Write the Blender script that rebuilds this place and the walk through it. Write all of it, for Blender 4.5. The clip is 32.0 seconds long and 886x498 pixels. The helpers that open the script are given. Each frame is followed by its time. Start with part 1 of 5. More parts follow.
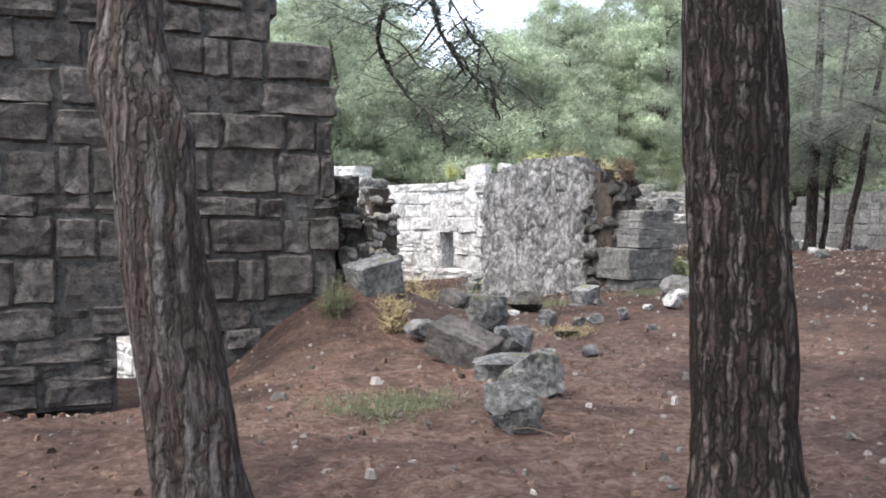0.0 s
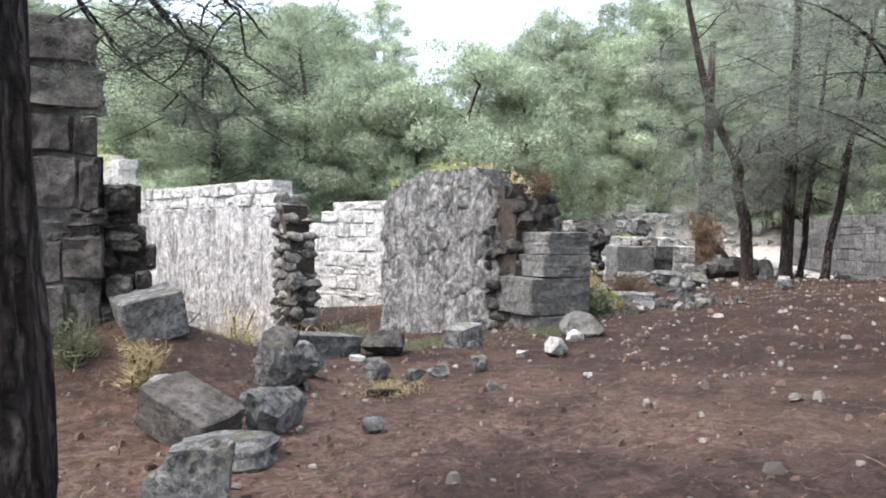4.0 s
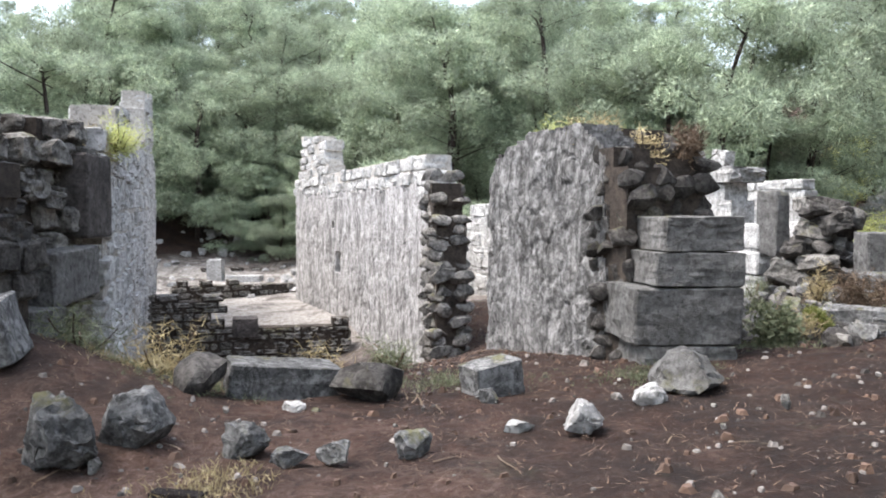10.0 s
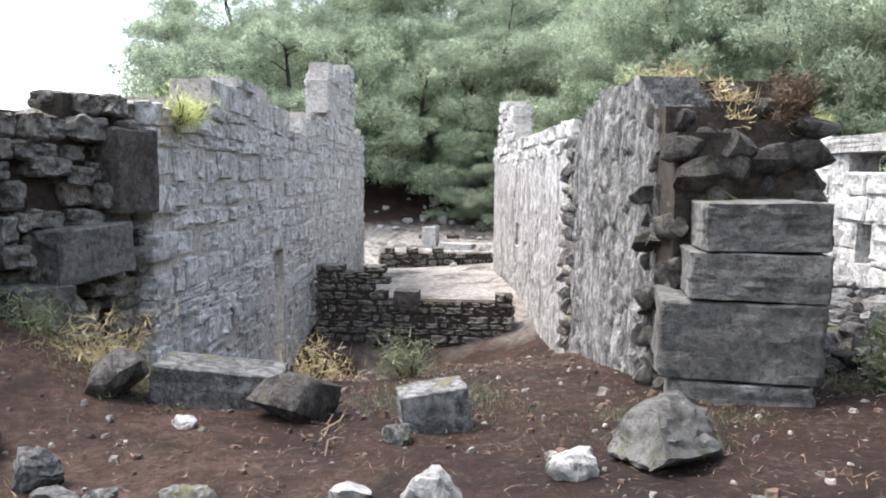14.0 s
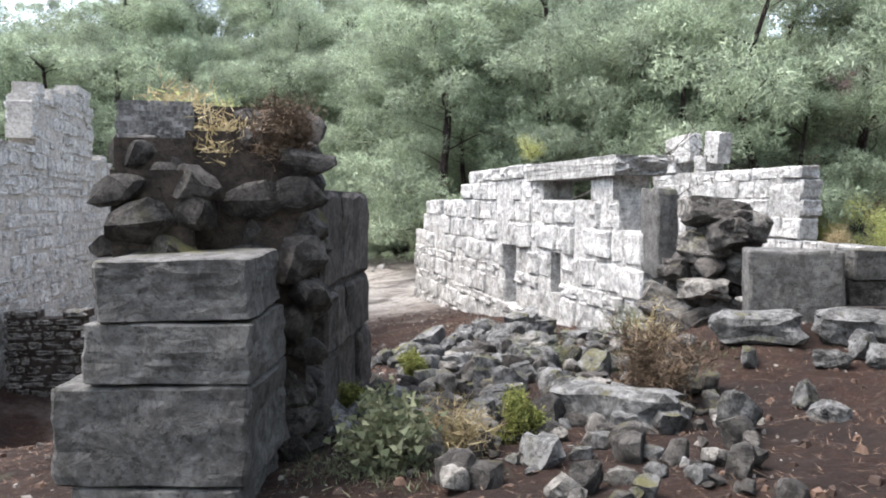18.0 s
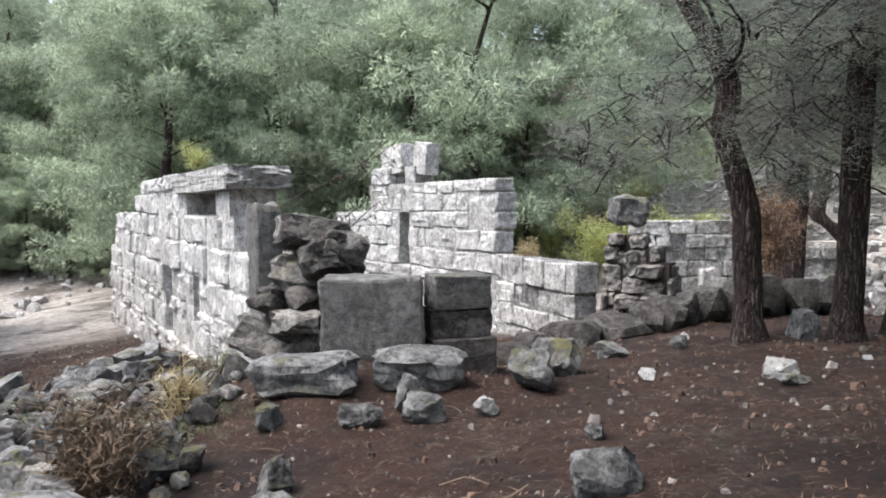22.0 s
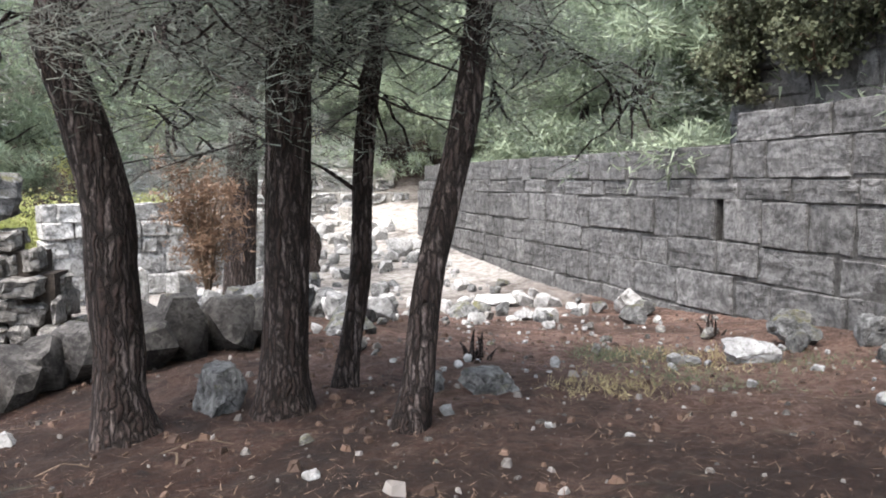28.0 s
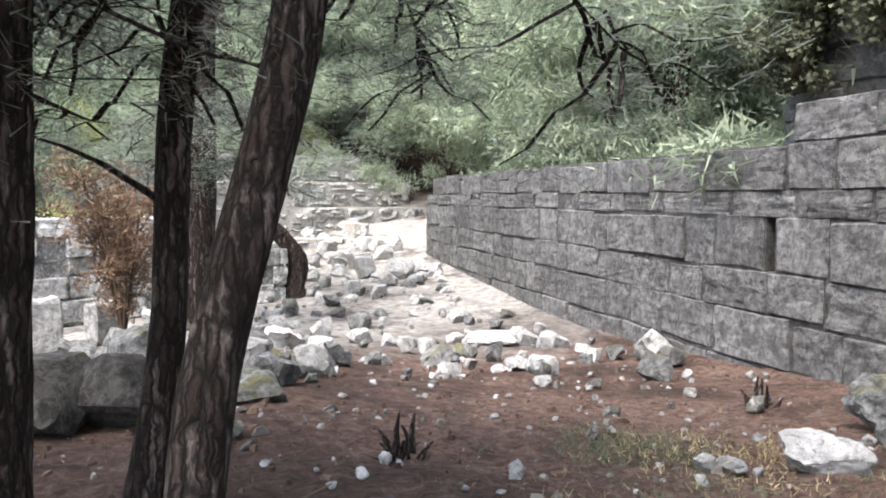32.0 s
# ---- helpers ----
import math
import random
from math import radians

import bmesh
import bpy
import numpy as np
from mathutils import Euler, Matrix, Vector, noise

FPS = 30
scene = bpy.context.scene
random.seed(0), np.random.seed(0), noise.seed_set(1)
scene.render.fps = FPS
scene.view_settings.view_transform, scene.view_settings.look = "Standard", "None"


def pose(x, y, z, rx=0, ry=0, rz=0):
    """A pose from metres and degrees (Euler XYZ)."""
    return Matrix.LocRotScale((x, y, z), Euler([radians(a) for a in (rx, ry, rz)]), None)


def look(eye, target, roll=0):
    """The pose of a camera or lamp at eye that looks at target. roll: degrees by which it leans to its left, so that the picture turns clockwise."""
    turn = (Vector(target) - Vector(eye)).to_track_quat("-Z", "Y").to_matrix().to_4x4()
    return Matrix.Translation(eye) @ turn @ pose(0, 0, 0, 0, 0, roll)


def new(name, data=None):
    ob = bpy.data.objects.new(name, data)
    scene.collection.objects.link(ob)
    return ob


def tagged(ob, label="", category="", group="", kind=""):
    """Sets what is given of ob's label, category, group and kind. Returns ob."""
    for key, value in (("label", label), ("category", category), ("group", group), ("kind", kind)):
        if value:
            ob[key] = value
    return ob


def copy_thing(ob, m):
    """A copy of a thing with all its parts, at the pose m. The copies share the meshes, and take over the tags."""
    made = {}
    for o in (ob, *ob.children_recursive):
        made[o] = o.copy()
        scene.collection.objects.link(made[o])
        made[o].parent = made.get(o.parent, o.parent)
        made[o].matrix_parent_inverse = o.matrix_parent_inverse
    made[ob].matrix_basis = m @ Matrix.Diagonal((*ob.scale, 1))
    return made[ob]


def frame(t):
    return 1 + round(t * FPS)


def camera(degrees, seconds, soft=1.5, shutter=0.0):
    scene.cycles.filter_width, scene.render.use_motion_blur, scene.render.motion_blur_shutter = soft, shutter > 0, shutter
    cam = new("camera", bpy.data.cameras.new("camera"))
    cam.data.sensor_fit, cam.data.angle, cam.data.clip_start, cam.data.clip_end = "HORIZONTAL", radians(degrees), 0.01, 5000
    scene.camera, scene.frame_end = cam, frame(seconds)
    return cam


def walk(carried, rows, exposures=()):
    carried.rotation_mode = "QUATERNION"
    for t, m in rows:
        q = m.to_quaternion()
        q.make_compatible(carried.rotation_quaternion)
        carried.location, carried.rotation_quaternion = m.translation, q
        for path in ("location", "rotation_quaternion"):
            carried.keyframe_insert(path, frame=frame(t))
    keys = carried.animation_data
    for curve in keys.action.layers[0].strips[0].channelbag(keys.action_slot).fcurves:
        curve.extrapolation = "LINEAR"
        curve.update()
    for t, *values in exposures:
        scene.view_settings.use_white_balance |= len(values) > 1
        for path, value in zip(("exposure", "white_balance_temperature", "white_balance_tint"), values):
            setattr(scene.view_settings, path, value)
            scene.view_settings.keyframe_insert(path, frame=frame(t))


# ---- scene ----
cam = camera(59.5, 32.0, soft=1.9)
PATH = [
    (0.0, 0.167, -0.081, 1.510, 87.63, -0.12, -0.50),
    (0.5, 0.530, 0.183, 1.519, 89.39, -0.70, -0.65),
    (1.0, 0.942, 0.440, 1.511, 89.86, -0.70, -2.05),
    (1.5, 1.279, 0.685, 1.534, 88.30, -0.60, -1.90),
    (2.0, 1.587, 1.007, 1.547, 89.54, -0.98, -1.39),
    (2.5, 1.875, 1.333, 1.537, 89.58, -1.68, -2.41),
    (3.0, 2.164, 1.661, 1.546, 88.12, -0.09, -1.14),
    (3.5, 2.390, 2.021, 1.549, 89.10, -0.59, -0.56),
    (5.5, 3.449, 3.442, 1.554, 89.06, 1.17, 5.25),
    (6.0, 3.682, 3.795, 1.541, 86.95, 0.91, 6.09),
    (6.5, 3.903, 4.154, 1.557, 87.74, -1.23, 6.31),
    (7.0, 4.173, 4.554, 1.553, 87.15, -1.30, 7.08),
    (7.5, 4.407, 4.927, 1.559, 85.24, -0.21, 8.13),
    (8.0, 4.581, 5.349, 1.570, 85.10, -0.11, 8.69),
    (8.5, 4.771, 5.684, 1.593, 86.46, -0.63, 9.35),
    (9.0, 4.969, 6.052, 1.658, 86.72, -0.69, 10.99),
    (9.5, 5.085, 6.395, 1.693, 87.56, -0.15, 16.87),
    (10.0, 5.236, 6.684, 1.674, 87.32, -0.38, 22.82),
    (10.5, 5.415, 7.003, 1.714, 85.13, -0.51, 28.21),
    (11.0, 5.577, 7.330, 1.726, 84.04, -0.22, 33.26),
    (11.5, 5.772, 7.671, 1.742, 85.00, -1.68, 37.95),
    (12.0, 5.983, 7.986, 1.772, 85.18, -1.36, 41.85),
    (12.5, 6.200, 8.346, 1.771, 84.38, -0.89, 44.52),
    (13.0, 6.401, 8.672, 1.783, 84.15, -0.28, 45.51),
    (13.5, 6.579, 9.055, 1.816, 84.37, -1.51, 43.14),
    (14.0, 6.686, 9.457, 1.828, 84.65, -0.50, 42.04),
    (14.5, 6.881, 9.844, 1.856, 84.66, -1.44, 39.21),
    (15.0, 7.047, 10.205, 1.871, 84.33, -0.12, 36.65),
    (15.5, 7.229, 10.562, 1.877, 85.16, -0.92, 33.76),
    (17.5, 8.089, 11.916, 1.985, 87.00, 0.80, 30.67),
    (18.0, 8.312, 12.239, 1.994, 86.42, 0.32, 30.01),
    (18.5, 8.551, 12.610, 2.004, 86.66, 1.15, 29.20),
    (19.0, 8.776, 12.936, 2.025, 86.41, 0.92, 27.63),
    (19.5, 9.024, 13.261, 2.041, 85.83, 0.36, 26.87),
    (20.0, 9.204, 13.599, 2.061, 86.57, -0.36, 24.44),
    (20.5, 9.425, 13.927, 2.032, 87.13, -0.12, 21.95),
    (21.0, 9.663, 14.216, 2.059, 85.90, -0.28, 19.30),
    (21.5, 9.894, 14.551, 2.070, 86.54, -0.84, 18.35),
    (22.0, 10.107, 14.822, 2.103, 86.93, 0.38, 14.80),
    (22.5, 10.286, 15.091, 2.160, 86.51, -1.02, 13.90),
    (23.0, 10.404, 15.431, 2.181, 87.05, 1.12, 11.41),
    (23.5, 10.476, 15.781, 2.170, 86.59, 2.42, 7.82),
    (24.0, 10.505, 16.171, 2.171, 85.30, 1.78, 5.44),
    (24.5, 10.533, 16.644, 2.125, 85.50, 2.01, 2.63),
    (26.5, 10.880, 18.348, 2.155, 85.26, -1.50, -9.03),
    (27.0, 11.091, 18.739, 2.187, 84.46, -1.37, -13.11),
    (27.5, 11.246, 19.144, 2.175, 85.72, -0.89, -18.67),
    (28.0, 11.417, 19.522, 2.169, 85.03, 0.05, -22.40),
    (28.5, 11.629, 19.852, 2.160, 86.10, 0.21, -23.80),
    (29.0, 11.847, 20.210, 2.135, 86.20, 0.10, -25.69),
    (29.5, 12.063, 20.490, 2.127, 85.71, 0.48, -27.58),
    (30.0, 12.331, 20.748, 2.122, 86.57, -0.26, -27.63),
    (30.5, 12.62, 21.09, 2.101, 86.99, -1.04, -29.85),
    (31.0, 12.78, 21.355, 2.102, 85.88, 0.05, -28.7),
    (31.5, 13.02, 21.56, 2.120, 86.51, -0.27, -24.0),
    (32.0, 13.28, 21.725, 2.112, 86.20, -0.22, -19.6),
]
walk(cam, [(t, pose(x, y, z, rx, ry, rz)) for t, x, y, z, rx, ry, rz in PATH], [(0.0, 2.28), (3.5, 2.3), (6.0, 2.05), (9.0, 2.15), (13.0, 2.4), (18.0, 2.25), (24.0, 2.0), (26.5, 2.15), (28.0, 2.55), (30.0, 2.62), (32.0, 2.62)])

# ---- light ----
SUN_DIR = Vector((0.45, 0.24, -0.95)).normalized()
world = bpy.data.worlds.new("sky")
scene.world = world
world.use_nodes = True
wn = world.node_tree
wn.nodes.clear()
sky = wn.nodes.new("ShaderNodeTexSky")
sky.sky_type = "NISHITA"
sky.sun_disc = False
sky.sun_elevation = math.asin(-SUN_DIR.z)
sky.sun_rotation = math.atan2(-SUN_DIR.x, -SUN_DIR.y)
sky.air_density, sky.dust_density, sky.ozone_density = 1.0, 1.5, 1.0
hsv = wn.nodes.new("ShaderNodeHueSaturation")
hsv.inputs["Saturation"].default_value = 0.57
bg = wn.nodes.new("ShaderNodeBackground")
bg.inputs["Strength"].default_value = 0.15
wo = wn.nodes.new("ShaderNodeOutputWorld")
wn.links.new(sky.outputs[0], hsv.inputs["Color"])
wn.links.new(hsv.outputs[0], bg.inputs[0])
wn.links.new(bg.outputs[0], wo.inputs[0])
sun = new("sun", bpy.data.lights.new("sun", "SUN"))
sun.data.energy, sun.data.angle, sun.data.color = 1.5, radians(36), (1.0, 0.955, 0.925)
sun.matrix_world = look((0, 0, 60), Vector((0, 0, 60)) + SUN_DIR)


# ---- materials ----
class Nodes:
    """A small helper to wire a procedural material."""
    def __init__(self, name):
        self.mat = bpy.data.materials.new(name)
        self.mat.use_nodes = True
        self.t = self.mat.node_tree
        self.b = self.t.nodes["Principled BSDF"]
        self.co = self.t.nodes.new("ShaderNodeTexCoord").outputs["Object"]
        self.geo = self.t.nodes.new("ShaderNodeNewGeometry")
        self.info = self.t.nodes.new("ShaderNodeObjectInfo")

    def link(self, a, b):
        self.t.links.new(a, b)
        return a

    def world_co(self):
        return self.geo.outputs["Position"]

    def mapped(self, co, scale):
        m = self.t.nodes.new("ShaderNodeMapping")
        m.inputs["Scale"].default_value = scale
        self.link(co, m.inputs["Vector"])
        return m.outputs[0]

    def noise(self, co, scale, detail=5.0, rough=0.6, dist=0.0):
        n = self.t.nodes.new("ShaderNodeTexNoise")
        for k, v in (("Scale", scale), ("Detail", detail), ("Roughness", rough), ("Distortion", dist)):
            n.inputs[k].default_value = v
        self.link(co, n.inputs["Vector"])
        return n.outputs["Fac"]

    def cells(self, co, scale, feature="F1"):
        n = self.t.nodes.new("ShaderNodeTexVoronoi")
        n.feature = feature
        n.inputs["Scale"].default_value = scale
        self.link(co, n.inputs["Vector"])
        return n.outputs["Distance"]

    def ramp(self, fac, stops):
        r = self.t.nodes.new("ShaderNodeValToRGB")
        while len(r.color_ramp.elements) < len(stops):
            r.color_ramp.elements.new(0.5)
        for e, (p, c) in zip(r.color_ramp.elements, stops):
            e.position, e.color = p, (*((c, c, c) if isinstance(c, float) else c), 1)
        self.link(fac, r.inputs[0])
        return r.outputs[0]

    def mix(self, fac, a, b, kind="MIX"):
        m = self.t.nodes.new("ShaderNodeMix")
        m.data_type, m.blend_type = "RGBA", kind
        for s, v in ((m.inputs[0], fac), (m.inputs[6], a), (m.inputs[7], b)):
            if isinstance(v, (int, float)):
                s.default_value = v
            elif isinstance(v, tuple):
                s.default_value = (*v, 1)
            else:
                self.link(v, s)
        return m.outputs[2]

    def done(self, colour, rough=0.9, height=None, strength=0.5, distance=0.02):
        if isinstance(colour, tuple):
            self.b.inputs["Base Color"].default_value = (*colour, 1)
        else:
            self.link(colour, self.b.inputs["Base Color"])
        self.b.inputs["Roughness"].default_value = rough
        self.b.inputs["Specular IOR Level"].default_value = 0.25
        if height is not None:
            bp = self.t.nodes.new("ShaderNodeBump")
            bp.inputs["Strength"].default_value, bp.inputs["Distance"].default_value = strength, distance
            self.link(height, bp.inputs["Height"])
            self.link(bp.outputs[0], self.b.inputs["Normal"])
        return self.mat


def stone_material(name, light, mid, dark, lichen=0.45, stain=(0.09, 0.085, 0.075), streak=0.0, spread=0.35, moss=0.0, blotch=0.0):
    n = Nodes(name)
    p = n.world_co()
    base = n.ramp(n.noise(p, 2.2, 6, 0.62), [(0.3, mid), (0.62, light)])
    base = n.mix(n.ramp(n.noise(p, 9, 5, 0.7), [(0.42, 0.0), (0.66, 0.75)]), base, dark)
    lich = n.ramp(n.noise(p, 5.5, 8, 0.72, 0.6), [(lichen, 0.0), (lichen + 0.16, 0.85)])
    base = n.mix(lich, base, stain)
    if streak:
        run = n.noise(n.mapped(p, (3.6, 3.6, 0.9)), 1.1, 9, 0.78, 1.4)
        base = n.mix(n.ramp(run, [(0.48, 0.0), (0.62, streak)]), base, stain)
        worn = n.noise(n.mapped(p, (1.5, 1.5, 0.7)), 1.3, 9, 0.8, 1.2)
        base = n.mix(n.ramp(worn, [(0.5, 0.0), (0.57, streak)]), base, stain)
    base = n.mix(n.ramp(n.cells(p, 26), [(0.02, 0.65), (0.12, 0.0)]), base, (0.04, 0.037, 0.032))
    base = n.mix(n.ramp(n.noise(p, 15, 7, 0.78, 0.5), [(0.54, 0.0), (0.62, 0.85)]), base, stain)
    base = n.mix(n.ramp(n.noise(p, 3.1, 7, 0.7, 1.0), [(0.6, 0.0), (0.68, 0.6)]), base, light)
    if blotch:
        base = n.mix(n.ramp(n.noise(p, 3.4, 9, 0.8, 1.3), [(0.48, 0.0), (0.55, blotch)]), base, stain)
        base = n.mix(n.ramp(n.noise(p, 11, 8, 0.8, 1.0), [(0.56, 0.0), (0.63, blotch)]), base, light)
    if moss:
        up = n.t.nodes.new("ShaderNodeSeparateXYZ")
        n.link(n.geo.outputs["Normal"], up.inputs[0])
        grown = n.mix(1.0, n.ramp(up.outputs[2], [(0.2, 0.0), (0.7, 1.0)]), n.ramp(n.noise(p, 1.6, 6, 0.7, 0.5), [(0.6 - moss * 0.12, 0.0), (0.68 - moss * 0.12, 0.8)]), "MULTIPLY")
        base = n.mix(grown, base, (0.13, 0.12, 0.045))
    own = n.ramp(n.info.outputs["Random"], [(0.0, 1.0 - spread), (1.0, 1.0)])
    base = n.mix(1.0, base, own, "MULTIPLY")
    base = n.mix(1.0, base, n.ramp(n.geo.outputs["Random Per Island"], [(0.0, 0.8), (1.0, 1.0)]), "MULTIPLY")
    h = n.mix(0.5, n.noise(p, 7, 8, 0.75), n.noise(p, 38, 5, 0.7))
    return n.done(base, 0.93, h, 0.8, 0.06)


M_WHITE = stone_material("pale_limestone", (0.8, 0.775, 0.74), (0.62, 0.6, 0.565), (0.24, 0.23, 0.21), 0.53, (0.1, 0.095, 0.085), streak=0.35, blotch=0.4)
M_PLASTER = stone_material("streaked_plaster", (0.8, 0.765, 0.74), (0.6, 0.57, 0.545), (0.34, 0.32, 0.3), 0.57, (0.11, 0.104, 0.097), streak=0.7, blotch=0.4)
M_PLASTER_GREY = stone_material("grey_streaked_plaster", (0.6, 0.58, 0.56), (0.42, 0.405, 0.39), (0.17, 0.163, 0.155), 0.52, (0.06, 0.057, 0.053), streak=0.75, blotch=0.6)
M_GREY = stone_material("grey_ashlar", (0.215, 0.187, 0.171), (0.122, 0.105, 0.094), (0.042, 0.036, 0.032), 0.49, (0.04, 0.036, 0.032), blotch=0.35)
M_ASHLAR = stone_material("grey_white_ashlar", (0.245, 0.236, 0.229), (0.165, 0.159, 0.154), (0.08, 0.077, 0.074), 0.49, (0.045, 0.043, 0.041), blotch=0.5)
M_DARK = stone_material("dark_rubble_stone", (0.18, 0.165, 0.15), (0.08, 0.072, 0.064), (0.034, 0.03, 0.026), 0.48, (0.022, 0.019, 0.017), moss=0.2, blotch=0.7)
M_ROCK = stone_material("weathered_rock", (0.34, 0.333, 0.322), (0.175, 0.171, 0.165), (0.065, 0.063, 0.06), 0.49, (0.034, 0.033, 0.031), moss=0.5, blotch=0.6)
M_PALE = stone_material("pale_rock", (0.66, 0.64, 0.615), (0.5, 0.48, 0.455), (0.24, 0.23, 0.215), 0.57, blotch=0.25)
M_MORTAR = stone_material("earth_mortar", (0.1, 0.078, 0.062), (0.055, 0.043, 0.034), (0.03, 0.024, 0.019), 0.5, (0.018, 0.015, 0.012))
M_QUOIN = stone_material("light_grey_hewn_stone", (0.24, 0.231, 0.219), (0.155, 0.149, 0.14), (0.07, 0.067, 0.062), 0.52, (0.05, 0.046, 0.042), moss=0.3, blotch=0.4)
M_LIME = stone_material("lime_white_rubble", (0.8, 0.78, 0.75), (0.62, 0.6, 0.57), (0.3, 0.29, 0.27), 0.56, (0.12, 0.115, 0.1), streak=0.3, spread=0.25, blotch=0.3)
M_BROWN = stone_material("brown_grey_stone", (0.44, 0.412, 0.375), (0.26, 0.242, 0.215), (0.08, 0.072, 0.063), 0.5, (0.05, 0.045, 0.04), moss=0.4, blotch=0.6)
M_JOINT = stone_material("dark_joint_earth", (0.14, 0.132, 0.125), (0.09, 0.085, 0.08), (0.05, 0.046, 0.043), 0.5, (0.03, 0.028, 0.025))
M_MORTAR_W = stone_material("lime_mortar", (0.62, 0.58, 0.52), (0.48, 0.44, 0.39), (0.3, 0.27, 0.24), 0.6)


def ground_material():
    n = Nodes("needle_litter_earth")
    p = n.world_co()
    litter = n.ramp(n.noise(p, 36, 8, 0.82, 1.5), [(0.34, (0.014, 0.008, 0.006)), (0.5, (0.046, 0.0215, 0.0135)), (0.68, (0.115, 0.06, 0.04))])
    soil = n.ramp(n.noise(p, 18, 8, 0.8, 0.5), [(0.34, (0.026, 0.016, 0.013)), (0.52, (0.07, 0.042, 0.03)), (0.7, (0.145, 0.098, 0.075))])
    c = n.mix(n.ramp(n.noise(p, 0.6, 6, 0.65, 0.6), [(0.44, 0.0), (0.62, 0.9)]), litter, soil)
    c = n.mix(n.ramp(n.noise(p, 1.1, 7, 0.7, 0.4), [(0.5, 0.0), (0.62, 0.85)]), c, (0.03, 0.02, 0.016))
    c = n.mix(n.ramp(n.noise(p, 6.5, 7, 0.8, 0.8), [(0.57, 0.0), (0.68, 0.6)]), c, (0.21, 0.15, 0.118))
    c = n.mix(n.ramp(n.noise(p, 4.2, 8, 0.8, 0.6), [(0.54, 0.0), (0.61, 0.85)]), c, (0.024, 0.017, 0.014))
    c = n.mix(n.ramp(n.noise(p, 1.3, 6, 0.7, 0.3), [(0.6, 0.0), (0.74, 0.6)]), c, (0.13, 0.135, 0.085))
    c = n.mix(n.ramp(n.cells(p, 19), [(0.04, 0.85), (0.1, 0.0)]), c, (0.22, 0.19, 0.165))
    near = n.t.nodes.new("ShaderNodeVectorMath")
    near.operation = "DISTANCE"
    n.link(p, near.inputs[0])
    near.inputs[1].default_value = (17.5, 28.0, 0.0)
    start = n.t.nodes.new("ShaderNodeVectorMath")
    start.operation = "DISTANCE"
    n.link(p, start.inputs[0])
    start.inputs[1].default_value = (1.4, 6.2, 0.0)
    nearest = n.t.nodes.new("ShaderNodeMath")
    nearest.operation = "MINIMUM"
    n.link(near.outputs["Value"], nearest.inputs[0])
    n.link(start.outputs["Value"], nearest.inputs[1])
    bare = n.t.nodes.new("ShaderNodeMath")
    bare.operation = "MULTIPLY_ADD"
    n.link(n.noise(p, 1.1, 6, 0.75, 0.6), bare.inputs[0])
    bare.inputs[1].default_value = 7.0
    n.link(nearest.outputs[0], bare.inputs[2])
    part_way = n.t.nodes.new("ShaderNodeMath")
    part_way.operation = "DIVIDE"
    n.link(bare.outputs[0], part_way.inputs[0])
    part_way.inputs[1].default_value = 20.0
    pinkish = n.ramp(n.noise(p, 9, 8, 0.84, 0.8), [(0.36, (0.06, 0.036, 0.027)), (0.5, (0.25, 0.147, 0.11)), (0.62, (0.42, 0.3, 0.25))])
    c = n.mix(n.ramp(part_way.outputs[0], [(0.3, 0.68), (0.52, 0.0)]), c, pinkish)
    far = n.t.nodes.new("ShaderNodeVectorMath")
    far.operation = "DISTANCE"
    n.link(p, far.inputs[0])
    far.inputs[1].default_value = (14.5, 46.0, 0.0)
    court = n.t.nodes.new("ShaderNodeVectorMath")
    court.operation = "DISTANCE"
    n.link(p, court.inputs[0])
    court.inputs[1].default_value = (-17.0, 35.0, -2.0)
    pale = n.t.nodes.new("ShaderNodeMath")
    pale.operation = "MINIMUM"
    n.link(far.outputs["Value"], pale.inputs[0])
    n.link(court.outputs["Value"], pale.inputs[1])
    edge = n.t.nodes.new("ShaderNodeMath")
    edge.operation = "MULTIPLY_ADD"
    n.link(n.noise(p, 0.35, 5, 0.7), edge.inputs[0])
    edge.inputs[1].default_value = 8.0
    n.link(pale.outputs[0], edge.inputs[2])
    scaled = n.t.nodes.new("ShaderNodeMath")
    scaled.operation = "DIVIDE"
    n.link(edge.outputs[0], scaled.inputs[0])
    scaled.inputs[1].default_value = 50.0
    c = n.mix(n.ramp(scaled.outputs[0], [(0.28, 0.72), (0.38, 0.0)]), c, n.ramp(n.noise(p, 5, 6, 0.7), [(0.34, (0.3, 0.27, 0.235)), (0.5, (0.54, 0.5, 0.455)), (0.66, (0.75, 0.715, 0.67))]))
    c = n.mix(n.ramp(n.noise(p, 0.42, 7, 0.72, 0.8), [(0.47, 0.0), (0.6, 0.7)]), c, (0.026, 0.016, 0.012))
    h = n.mix(0.5, n.noise(p, 5, 7, 0.75), n.noise(p, 48, 6, 0.85))
    return n.done(c, 0.95, h, 1.0, 0.13)


